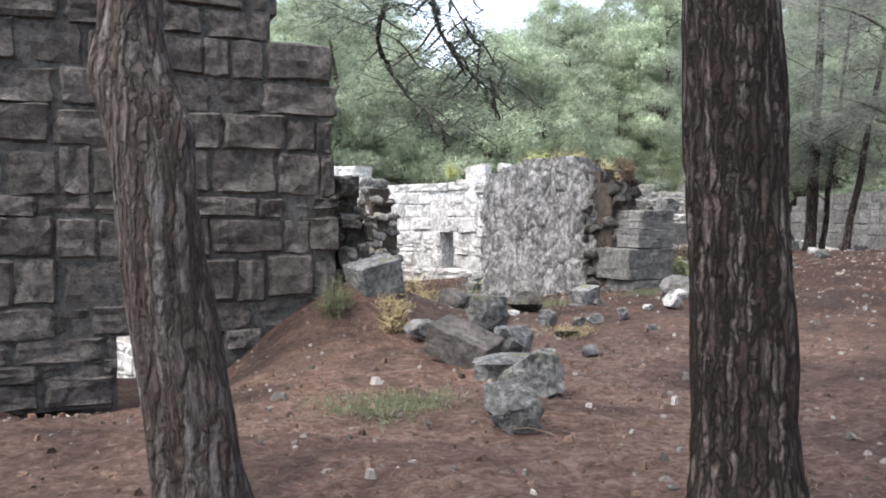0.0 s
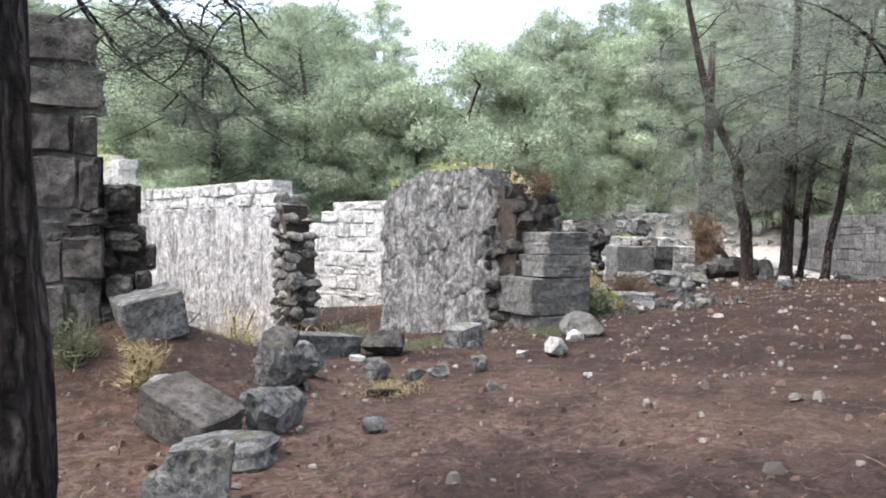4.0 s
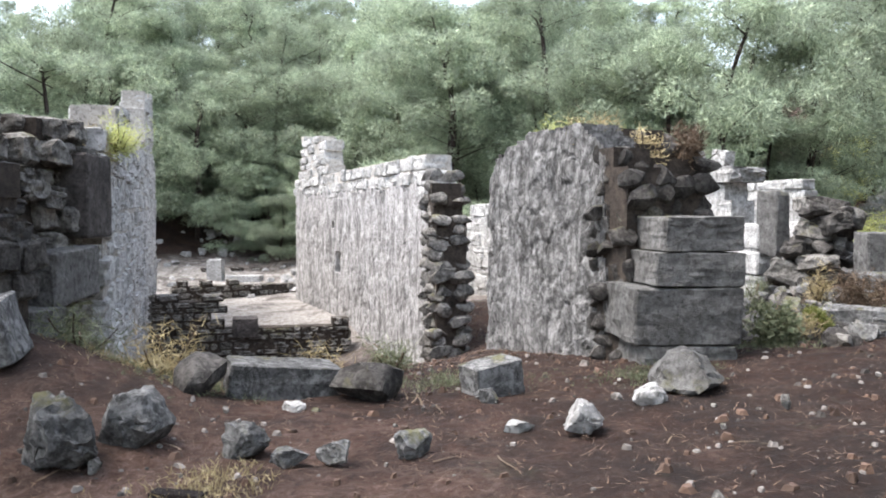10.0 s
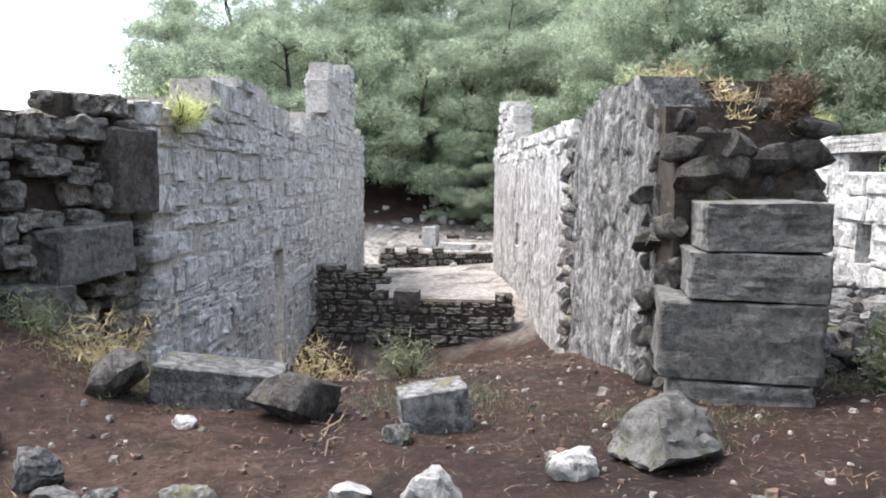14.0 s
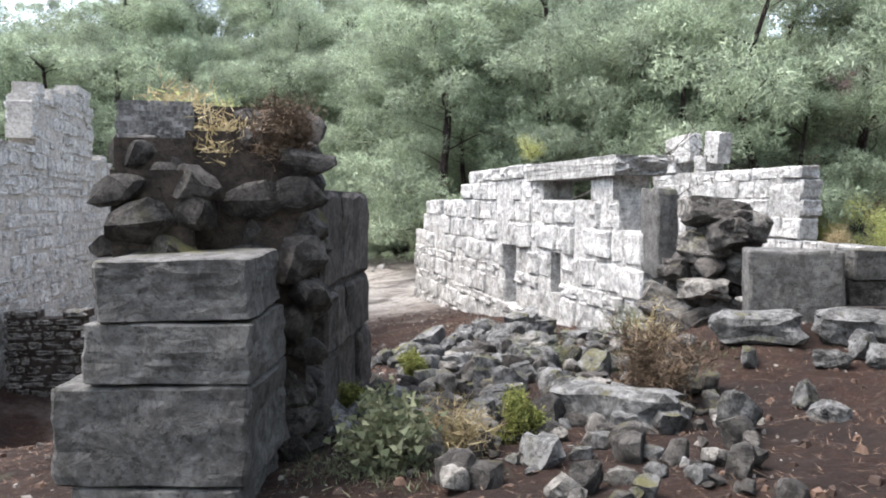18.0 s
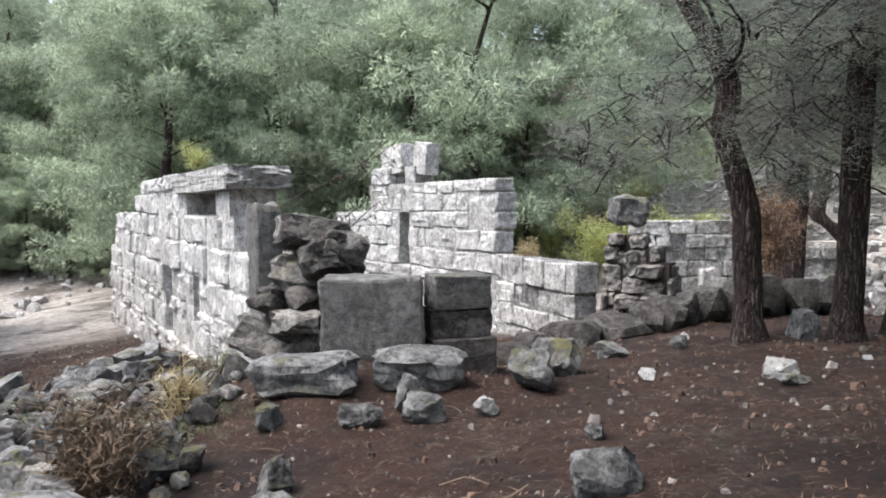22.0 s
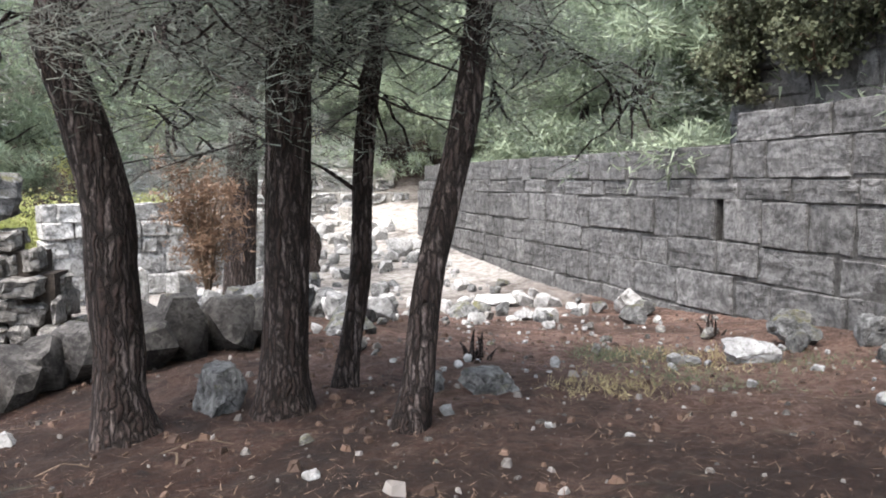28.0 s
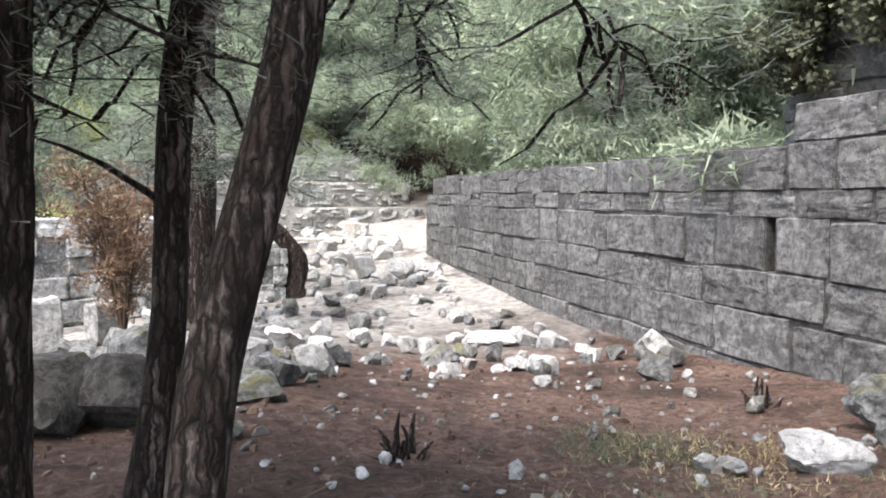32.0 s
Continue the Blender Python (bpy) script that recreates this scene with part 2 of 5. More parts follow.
def bark_material(name, light, dark, red, crevice=0.9):
    n = Nodes(name)
    warp = n.t.nodes.new("ShaderNodeVectorMath")
    warp.operation = "MULTIPLY_ADD"
    wob = n.t.nodes.new("ShaderNodeTexNoise")
    wob.inputs["Scale"].default_value, wob.inputs["Detail"].default_value = 13.0, 6.0
    n.link(n.co, wob.inputs["Vector"])
    n.link(wob.outputs["Color"], warp.inputs[0])
    warp.inputs[1].default_value = (0.06, 0.06, 0.1)
    n.link(n.co, warp.inputs[2])
    q = n.mapped(warp.outputs[0], (1, 1, 0.13))
    crack = n.cells(q, 24, "DISTANCE_TO_EDGE")
    flake = n.t.nodes.new("ShaderNodeTexVoronoi")
    flake.inputs["Scale"].default_value = 24.0
    n.link(q, flake.inputs["Vector"])
    tint = n.t.nodes.new("ShaderNodeSeparateColor")
    n.link(flake.outputs["Color"], tint.inputs[0])
    fine = n.noise(n.mapped(n.co, (1, 1, 0.2)), 46, 7, 0.8, 0.6)
    plate = n.ramp(n.mix(0.3, n.noise(n.mapped(n.co, (1, 1, 0.3)), 34, 7, 0.8, 0.8), tint.outputs[0]), [(0.38, red), (0.5, dark), (0.66, light)])
    plate = n.mix(n.ramp(n.noise(n.mapped(n.co, (1, 1, 0.12)), 16, 5, 0.7), [(0.42, 0.7), (0.56, 0.0)]), plate, red)
    c = n.mix(n.ramp(fine, [(0.4, 0.8), (0.54, 0.0)]), plate, (0.022, 0.016, 0.013))
    c = n.mix(n.ramp(crack, [(0.04, crevice), (0.22, 0.0)]), c, (0.014, 0.01, 0.008))
    h = n.mix(0.35, n.ramp(crack, [(0.0, 0.0), (0.3, 1.0)]), fine)
    return n.done(c, 0.95, h, 1.0, 0.05)


def leaf_material(name, a, b, trans=0.25, drift=None):
    n = Nodes(name)
    c = n.ramp(n.geo.outputs["Random Per Island"], [(0.0, a), (1.0, b)])
    own = n.ramp(n.info.outputs["Random"], [(0.0, 0.72), (1.0, 1.15)])
    c = n.mix(1.0, c, own, "MULTIPLY")
    if drift:
        big = n.noise(n.world_co(), 0.55, 4, 0.6)
        c = n.mix(n.ramp(big, [(0.36, 0.75), (0.5, 0.0)]), c, drift)
        c = n.mix(1.0, c, n.ramp(n.noise(n.world_co(), 1.5, 3, 0.6), [(0.35, 0.62), (0.65, 1.3)]), "MULTIPLY")
    m = n.done(c, 0.7)
    n.b.inputs["Transmission Weight"].default_value = 0.0
    tr = n.t.nodes.new("ShaderNodeBsdfTranslucent")
    n.link(c, tr.inputs["Color"])
    mx = n.t.nodes.new("ShaderNodeMixShader")
    mx.inputs[0].default_value = trans
    out = n.t.nodes["Material Output"]
    n.link(n.b.outputs[0], mx.inputs[1])
    n.link(tr.outputs[0], mx.inputs[2])
    n.link(mx.outputs[0], out.inputs["Surface"])
    return m


M_GROUND = ground_material()
M_BARK = bark_material("pine_bark", (0.25, 0.2, 0.18), (0.1, 0.074, 0.064), (0.05, 0.032, 0.026))
M_BARK_PALE = bark_material("pale_pine_bark", (0.27, 0.235, 0.22), (0.16, 0.132, 0.12), (0.1, 0.07, 0.06), 0.45)
M_NEEDLE = leaf_material("pine_needles", (0.2, 0.25, 0.165), (0.48, 0.545, 0.38), 0.4, (0.18, 0.205, 0.155))
# copy of the pine needles with the grove canopy's shade in its colour
M_NEEDLE_SHADED = leaf_material("shaded_pine_needles", (0.12, 0.135, 0.112), (0.36, 0.385, 0.32), 0.6, (0.25, 0.228, 0.205))
# darkest needle copy: shade of the hanging boughs put into the colour
M_NEEDLE_DEEPSHADE = leaf_material("deep_shade_needles", (0.06, 0.075, 0.06), (0.17, 0.19, 0.15), 0.4)
M_IVY = leaf_material("dark_ivy_leaves", (0.045, 0.05, 0.03), (0.16, 0.17, 0.1), 0.2, (0.08, 0.06, 0.045))
M_NEEDLE_DRY = leaf_material("dry_pine_needles", (0.15, 0.09, 0.058), (0.31, 0.2, 0.13))
M_SHRUB = leaf_material("yellow_green_leaves", (0.34, 0.38, 0.13), (0.66, 0.66, 0.3), 0.5)
M_GRASS = leaf_material("green_grass", (0.1, 0.12, 0.065), (0.22, 0.23, 0.14))
M_DRYGRASS = leaf_material("dry_grass", (0.3, 0.23, 0.12), (0.5, 0.42, 0.24))
M_TWIG = leaf_material("brown_twigs", (0.07, 0.05, 0.035), (0.16, 0.11, 0.07), 0.05)
M_MOSS = leaf_material("moss", (0.1, 0.12, 0.03), (0.22, 0.22, 0.06), 0.1)


# ---- mesh helpers ----
def mesh_of(name, verts, faces, mat, smooth=False):
    me = bpy.data.meshes.new(name)
    me.from_pydata([tuple(v) for v in verts], [], [tuple(f) for f in faces])
    me.materials.append(mat)
    if smooth:
        me.polygons.foreach_set("use_smooth", [True] * len(me.polygons))
    me.update()
    return me


def part(name, bm, material, parent, label="", smooth=False):
    me = bpy.data.meshes.new(name)
    bm.to_mesh(me)
    bm.free()
    me.materials.append(material)
    if smooth:
        me.polygons.foreach_set("use_smooth", [True] * len(me.polygons))
    ob = new(name, me)
    ob.parent = parent
    return tagged(ob, label)


def put(name, me, parent, m):
    ob = new(name, me)
    ob.parent = parent
    ob.matrix_basis = m
    return ob


# the lie of the land: a slope with swells and hollows (x, y, reach, height)
LEVEL, EAST, NORTH = 0.044, 0.0526, -0.0093
SWELLS = [
    (-12, 28, 9, -1.12),
    (-5.2, 23, 3.6, -0.75),
    (-5, 20, 4, -1.39),
    (-7.5, 24, 2.5, -0.61),
    (0, 18, 2.5, 0.13),
    (1, 27, 4.5, 0.60),
    (6, 31, 4.5, -1.08),
    (2, 40, 7, -0.54),
    (-1.2, 11.4, 1.1, 0.88),
    (-4, 8, 4, 0.25),
    (-3.7, 10.6, 1.1, -0.45),
    (-5.2, 14.5, 1.8, -0.9),
    (-4.0, 8.9, 1.4, -0.75),
    (1.5, 7, 3, -0.29),
    (4.5, 15, 2.2, -0.01),
    (8, 20, 2.2, -0.22),
    (11, 17, 3.5, 0.33),
    (14, 22, 4, 0.04),
    (19.5, 34, 4, -0.56),
    (17, 28, 4, -0.58),
    (12, 30, 4, 0.90),
    (4, 22, 2.5, -0.02),
    (16, 42, 8, -0.80),
    (7, 22, 1.2, 0.48),
    (-25, 42, 9, -1.05),
]


def ground_z(x, y):
    """Height of the uneven ground."""
    x, y = np.asarray(x, float), np.asarray(y, float)
    g = LEVEL + EAST * np.clip(x, -25, 30) + NORTH * np.clip(y, -10, 50)
    for cx, cy, reach, height in SWELLS:
        g = g + height * np.exp(-((x - cx) ** 2 + (y - cy) ** 2) / (2 * reach * reach))
    far = np.clip((np.hypot(x - 6, y - 18) - 34) / 60, 0, 1)
    north = np.clip((y - 12 - 0.35 * (x - 6)) / 40, 0, 1)
    west = np.clip((60 - np.degrees(np.arctan2(6.4 - x, y - 8.7))) / 10, 0, 1)
    return g + far ** 1.25 * 19 * north * west


def gz(x, y):
    return float(ground_z(np.array(x), np.array(y)))


def lattice(a, b, c, d, fine, coarse):
    """Grid lines from a to d, fine between b and c."""
    return np.concatenate([b - (b - a) * np.linspace(1, 0, coarse, endpoint=False) ** 2.0, np.arange(b, c, fine), c + (d - c) * np.linspace(0, 1, coarse) ** 2.0])


def build_ground():
    xs, ys = lattice(-400, -7, 21.5, 400, 0.11, 40), lattice(-300, -1, 34, 500, 0.11, 40)
    X, Y = np.meshgrid(xs, ys, indexing="ij")
    Z = ground_z(X.ravel(), Y.ravel()).reshape(X.shape)
    bump = np.zeros_like(Z)
    for i in range(X.shape[0]):
        for j in range(X.shape[1]):
            v = Vector((X[i, j], Y[i, j], 0))
            bump[i, j] = 0.05 * noise.noise(v * 1.1) + 0.03 * noise.noise(v * 3.3) + 0.022 * noise.noise(v * 7.7)
    Z = Z + bump
    nx, ny = X.shape
    idx = np.arange(nx * ny).reshape(nx, ny)
    faces = np.stack([idx[:-1, :-1], idx[1:, :-1], idx[1:, 1:], idx[:-1, 1:]], -1).reshape(-1, 4)
    me = mesh_of("ground", np.stack([X.ravel(), Y.ravel(), Z.ravel()], 1).tolist(), faces.tolist(), M_GROUND, True)
    return tagged(new("ground", me), "reddish brown earth covered with dry pine needles and small stones", "ground", kind="structure")


build_ground()


def stone_block(rng, rough, cut, cuts=3):
    """A unit block with chamfered, worn edges and an uneven skin."""
    bm = bmesh.new()
    bmesh.ops.create_cube(bm, size=1.0)
    bmesh.ops.bevel(bm, geom=list(bm.edges), offset=cut, segments=1, affect="EDGES", profile=0.6)
    long_edges = [e for e in bm.edges if e.calc_length() > 0.5]
    bmesh.ops.subdivide_edges(bm, edges=long_edges, cuts=cuts, use_grid_fill=True)
    o = Vector((rng.random() * 50, rng.random() * 50, rng.random() * 50))
    for v in bm.verts:
        v.co += Vector((noise.noise(v.co * 2.3 + o), noise.noise(v.co * 2.3 + o + Vector((9, 0, 0))), noise.noise(v.co * 2.3 + o + Vector((0, 9, 0))))) * rough + Vector((noise.noise(v.co * 6 + o), noise.noise(v.co * 6 - o), noise.noise(v.co * 6 + o * 2))) * rough * 0.45 + Vector((noise.noise(v.co * 15 + o), noise.noise(v.co * 15 - o), noise.noise(v.co * 15 + o * 2))) * rough * (0.45 if cuts > 3 else 0.0)
    bmesh.ops.triangulate(bm, faces=bm.faces)
    me = bpy.data.meshes.new("stone")
    bm.to_mesh(me)
    bm.free()
    return me


def rock_mesh(rng, flat, sub=2):
    """A boulder: a ball cut by random planes and roughened."""
    bm = bmesh.new()
    bmesh.ops.create_icosphere(bm, subdivisions=sub, radius=0.62)
    cuts = []
    for _ in range(12):
        d = Vector((rng.gauss(0, 1), rng.gauss(0, 1), rng.gauss(0, 0.8))).normalized()
        cuts.append((d, rng.uniform(0.3, 0.48)))
    cuts += [(Vector((0, 0, 1)), 0.5 - flat), (Vector((0, 0, -1)), 0.42)]
    o = Vector((rng.random() * 90, rng.random() * 90, 0))
    for v in bm.verts:
        v.co += v.co.normalized() * 0.16 * noise.noise(v.co * 2.2 + o)
        for d, k in cuts:
            s = v.co.dot(d) - k
            if s > 0:
                v.co -= d * s
        pit = min(0.0, noise.noise(v.co * 8 + o) + 0.1)
        v.co += v.co.normalized() * (0.05 * noise.noise(v.co * 4.5 + o) + 0.09 * pit + 0.04 * noise.noise(v.co * 14 + o) + 0.025 * noise.noise(v.co * 30 + o))
    me = bpy.data.meshes.new("rock")
    bm.to_mesh(me)
    bm.free()
    return me


rng0 = random.Random(5)
rng1 = random.Random(15)
BLOCKS = {"ashlar": [stone_block(rng0, 0.045, 0.03) for _ in range(7)], "rough": [stone_block(rng0, 0.15, 0.12) for _ in range(8)], "worn": [stone_block(rng0, 0.07, 0.06) for _ in range(9)], "hewn": [stone_block(rng0, 0.028, 0.026, 8) for _ in range(9)], "lump": [rock_mesh(rng1, rng1.uniform(0.0, 0.1), 2) for _ in range(10)]}
ROCKS = [rock_mesh(rng0, rng0.uniform(0.0, 0.15), 4) for _ in range(9)]
SMALL = [rock_mesh(rng0, rng0.uniform(0.0, 0.15), 3) for _ in range(12)]
SMALL_FAR = [rock_mesh(rng0, rng0.uniform(0.0, 0.15), 2) for _ in range(8)]
PEBBLES = [rock_mesh(rng0, 0.1, 1) for _ in range(6)]


def with_mat(kind, i, mat, cache={}):
    key = (kind, i, mat.name)
    if key not in cache:
        src = {**BLOCKS, "rock": ROCKS, "small": SMALL, "pebble": PEBBLES}[kind][i]
        me = src.copy()
        me.materials.clear()
        me.materials.append(mat)
        if kind in ("rock", "small", "lump"):
            me.polygons.foreach_set("use_smooth", [True] * len(me.polygons))
            me.set_sharp_from_angle(angle=radians(30))
        cache[key] = me
    return cache[key]


def joined(name, items, mat, parent, label=""):
    """Many placed stones as one mesh: items of (source mesh, pose)."""
    vs, fs, k = [], [], 0
    for me, m in items:
        co = np.empty(len(me.vertices) * 3)
        me.vertices.foreach_get("co", co)
        co = co.reshape(-1, 3)
        a = np.array(m)
        vs.append(co @ a[:3, :3].T + a[:3, 3])
        fs += [tuple(i + k for i in p.vertices) for p in me.polygons]
        k += len(co)
    if not vs:
        return None
    ob = new(name, mesh_of(name, np.concatenate(vs).tolist(), fs, mat))
    ob.parent = parent
    return tagged(ob, label, kind="stuff")


def masonry(name, label, p0, p1, thick, profile, base, course, length, mat, core_mat, style="ashlar", holes=(), seed=1, gap=0.015, loose=0.02, near=280, fit=0.9, uneven=0.12, wild=(0.72, 1.3), deep=1, courses=(), missing=0.0, snug=False):
    """A ruined wall of separate stones from p0 to p1. profile: (distance along, top level) pairs; holes: (s0, s1, z0, z1)."""
    rng = random.Random(seed)
    a, b = Vector((*p0, 0)), Vector((*p1, 0))
    u = (b - a).normalized()
    total, yaw = (b - a).length, math.degrees(math.atan2(u.y, u.x))
    thing = tagged(new(name), label, "wall", kind="structure")
    ps, pz = [q[0] for q in profile], [q[1] for q in profile]
    core, rest, count, z, level = bmesh.new(), [], 0, base, 0
    while z < max(pz):
        h = courses[level] if level < len(courses) else course * rng.uniform(*wild)
        level += 1
        s, row = -rng.uniform(0, 0.3) * length, []
        while s < total:
            l = length * rng.uniform(0.45, 1.6)
            row.append([max(s, 0.0), min(s + l, total + rng.uniform(-0.06, 0.06))])
            s += l
        for s0, s1, z0, z1 in holes:
            if z0 < z + h / 2 < z1:
                cut = []
                for x0, x1 in row:
                    if x1 <= s0 or x0 >= s1:
                        cut.append([x0, x1])
                    else:
                        if s0 - x0 > 0.06:
                            cut.append([x0, s0])
                        if x1 - s1 > 0.06:
                            cut.append([s1, x1])
                row = cut
        for x0, x1 in row:
            l, mid = x1 - x0, (x0 + x1) / 2
            top = float(np.interp(mid, ps, pz)) + (0.0 if snug else rng.uniform(-0.5, 0.35) * course)
            if l < 0.07 or z + h * 0.6 > top:
                continue
            c = a + u * mid
            for w in range(deep):
                t = thick / deep
                out = rng.uniform(-loose, loose) + (w - (deep - 1) / 2) * t
                shift = rng.uniform(-0.3, 0.3) * l if deep > 1 else 0.0
                m = pose(c.x, c.y, z + h / 2 + rng.uniform(-uneven, uneven) * h * (0.4 + 0.4 * (deep > 1)), rng.uniform(-1, 1) * loose * 40, rng.uniform(-1, 1) * loose * 40, yaw + rng.uniform(-1, 1) * loose * 40)
                if missing and rng.random() < missing:
                    continue
                fat = Matrix.Diagonal((1.2, 1.05, 1.6, 1)) if style == "lump" else Matrix.Identity(4)
                m = m @ Matrix.Translation((shift, out, 0)) @ fat @ Matrix.Diagonal((l * rng.uniform(1 - uneven * 0.6, 1.0) - gap, t * rng.uniform(0.96, 1.03), h * rng.uniform(1 - uneven, 1.02) - gap, 1))
                if count < near:
                    put("stone", with_mat(style, rng.randrange(len(BLOCKS[style])), mat), thing, m)
                else:
                    rest.append((BLOCKS[style][rng.randrange(len(BLOCKS[style]))], m))
                count += 1
            k0, k1 = max(x0, 0.09), min(x1, total - 0.09)
            if k1 - k0 < 0.02:
                continue
            c, l = a + u * ((k0 + k1) / 2), k1 - k0
            inner = bmesh.ops.create_cube(core, size=1.0)["verts"]
            bmesh.ops.transform(core, matrix=pose(c.x, c.y, z + h / 2 - 0.01, 0, 0, yaw) @ Matrix.Diagonal((l + 0.01, thick * fit, h, 1)), verts=inner)
        z += h
    part("mortar_core", core, core_mat, thing, "earthy mortar and fill between the stones")
    if rest:
        joined("stones", rest, mat, thing)
    return thing


def boulder(name, label, x, y, w, h, mat, seed, yaw=None, depth=None, kind="rock", sink=0.12, group="", tilt=0.0, category="rock"):
    rng = random.Random(seed)
    i = rng.randrange(len({**BLOCKS, "rock": ROCKS, "small": SMALL}[kind]))
    me = with_mat(kind, i, mat)
    yaw = rng.uniform(0, 360) if yaw is None else yaw
    d = depth or w * rng.uniform(0.65, 0.95)
    ob = new(name, me)
    ob.matrix_basis = pose(x, y, gz(x, y) + h * (0.46 - sink), rng.uniform(-4, 4), tilt, yaw) @ Matrix.Diagonal((w * 0.94, d * 0.92, h * 1.05, 1))
    return tagged(ob, label, category, group)


def facing(name, label, p0, p1, thick, profile, base, mat, holes=(), seed=1, cell=0.085, rough=0.035):
    """The plastered body of a rubble wall: one eroded slab with a ragged top, pitted skin and holes cut through it."""
    a, b = Vector((*p0, 0)), Vector((*p1, 0))
    u = (b - a).normalized()
    n = Vector((-u.y, u.x, 0))
    ps, pz = [q[0] for q in profile], [q[1] for q in profile]
    ns, nz = int((b - a).length / cell), int((max(pz) - base) / cell) + 1
    off = Vector((seed * 13.7, seed * 5.1, seed * 2.9))
    solid = np.zeros((ns + 2, nz + 2), bool)
    for i in range(ns):
        s = (i + 0.5) * cell
        top = float(np.interp(s, ps, pz)) + 0.16 * noise.noise(Vector((s * 2.2, 0, 0)) + off) + 0.1 * noise.noise(Vector((s * 7, 3, 0)) + off)
        for j in range(nz):
            z = base + (j + 0.5) * cell
            ragged = 0.12 * noise.noise(Vector((0, z * 3.5, 0)) + off)
            inside = z < top and s > 0.12 + ragged and s < ns * cell - 0.12 - ragged
            solid[i + 1, j + 1] = inside and not any(s0 < s < s1 and z0 < z < z1 for s0, s1, z0, z1 in holes)
    vs, fs, index = [], [], {}

    def vert(i, j, side):
        key = (i, j, side)
        if key not in index:
            s, z = i * cell, base + j * cell
            q = Vector((s, z * 1.0, 7 * side)) + off
            run = noise.noise(Vector((s * 3.2, z * 0.8, 3 * side)) + off) + 0.5 * noise.noise(Vector((s * 8.0, z * 1.6, 5 * side)) + off)
            d, _ = noise.voronoi(Vector((s * 3.2, z * 2.2, 9 * side)) + off)
            stones = max(0.0, noise.noise(Vector((s * 0.8, z * 0.8, side)) + off) + 0.3)
            dent = rough * (0.6 * run + 0.7 * noise.noise(q * 2.1) + 0.35 * noise.noise(q * 8.0)) - min(stones, 0.6) * 0.06 * (0.25 - min(d[1] - d[0], 0.25)) / 0.25
            c = a + u * s + n * side * (thick / 2 + dent)
            index[key] = len(vs)
            vs.append((c.x, c.y, z + 0.02 * noise.noise(q * 6)))
        return index[key]

    for i in range(ns):
        for j in range(nz):
            if not solid[i + 1, j + 1]:
                continue
            for side in (-1, 1):
                f = [vert(i, j, side), vert(i + 1, j, side), vert(i + 1, j + 1, side), vert(i, j + 1, side)]
                fs.append(f if side < 0 else f[::-1])
            for di, dj, e in ((-1, 0, ((i, j + 1), (i, j))), (1, 0, ((i + 1, j), (i + 1, j + 1))), (0, -1, ((i, j), (i + 1, j))), (0, 1, ((i + 1, j + 1), (i, j + 1)))):
                if not solid[i + 1 + di, j + 1 + dj]:
                    (i0, j0), (i1, j1) = e
                    fs.append([vert(i0, j0, -1), vert(i0, j0, 1), vert(i1, j1, 1), vert(i1, j1, -1)])
    return tagged(new(name, mesh_of(name, vs, fs, mat)), label, "wall", kind="structure")


# ---- walls ----
masonry("wall_1", "tall ruined wall of large grey ashlar blocks with a low opening", (-9.2, 7.9), (-1.42, 11.3), 0.9,
        [(0, 5.8), (7.4, 5.8), (7.6, 4.8), (7.95, 3.9), (8.2, 3.3), (8.45, 2.5)], -0.9, 0.42, 0.72, M_GREY, M_JOINT, "worn",
        holes=[(5.6, 6.95, -1.0, 0.13)], seed=11, loose=0.045, wild=(0.45, 1.45), uneven=0.16, gap=0.0, fit=0.9)
masonry("wall_17", "dark ragged rubble at the broken end of the tall wall", (-2.0, 11.15), (-0.95, 11.62), 0.85,
        [(0, 2.9), (0.5, 2.5), (0.95, 2.35), (1.15, 1.2)], 0.2, 0.24, 0.28, M_DARK, M_MORTAR, "rough", deep=2, seed=111, loose=0.13, uneven=0.22, gap=0.0, fit=0.66, missing=0.04)
masonry("wall_2", "crumbling dark rubble wall with fallen facing", (-2.15, 11.4), (-3.45, 14.3), 0.8,
        [(0, 3.2), (0.5, 2.9), (0.8, 2.45), (1.6, 2.6), (3.2, 2.85)], -1.4, 0.27, 0.36, M_BROWN, M_MORTAR, "rough", deep=2, seed=12, loose=0.13, gap=0.0, uneven=0.22, fit=0.6, missing=0.04)
masonry("wall_3", "long pale wall of rubble stones in mortar with a narrow doorway", (-3.2, 14.2), (-20.5, 33.6), 0.75,
        [(0, 2.6), (0.5, 2.95), (1.5, 3.1), (5, 3.55), (8.5, 3.65), (9.0, 3.2), (12, 3.4), (15.2, 3.7), (15.5, 5.3), (18.5, 5.7), (22, 6.2), (22.3, 3.9), (26, 3.5)], -3.4, 0.36, 0.62, M_LIME, M_MORTAR_W, "worn",
        holes=[(7.1, 8.2, -3.4, 0.03)], seed=13, loose=0.045, gap=0.0, fit=0.9, uneven=0.3, wild=(0.45, 1.5))
facing("wall_4", "pale limewashed wall with dark vertical streaks and a slit window", (-1.5, 23.05), (-13.9, 36.1), 0.7,
        [(0, 0.8), (0.4, 1.9), (0.8, 2.3), (16.5, 2.4), (16.7, 2.5), (17.9, 2.4)], -3.4, M_PLASTER,
        holes=[(9.3, 10.2, -0.44, 0.36), (16.9, 17.25, 0.7, 1.4), (10.2, 10.6, 1.1, 1.4)], seed=14)
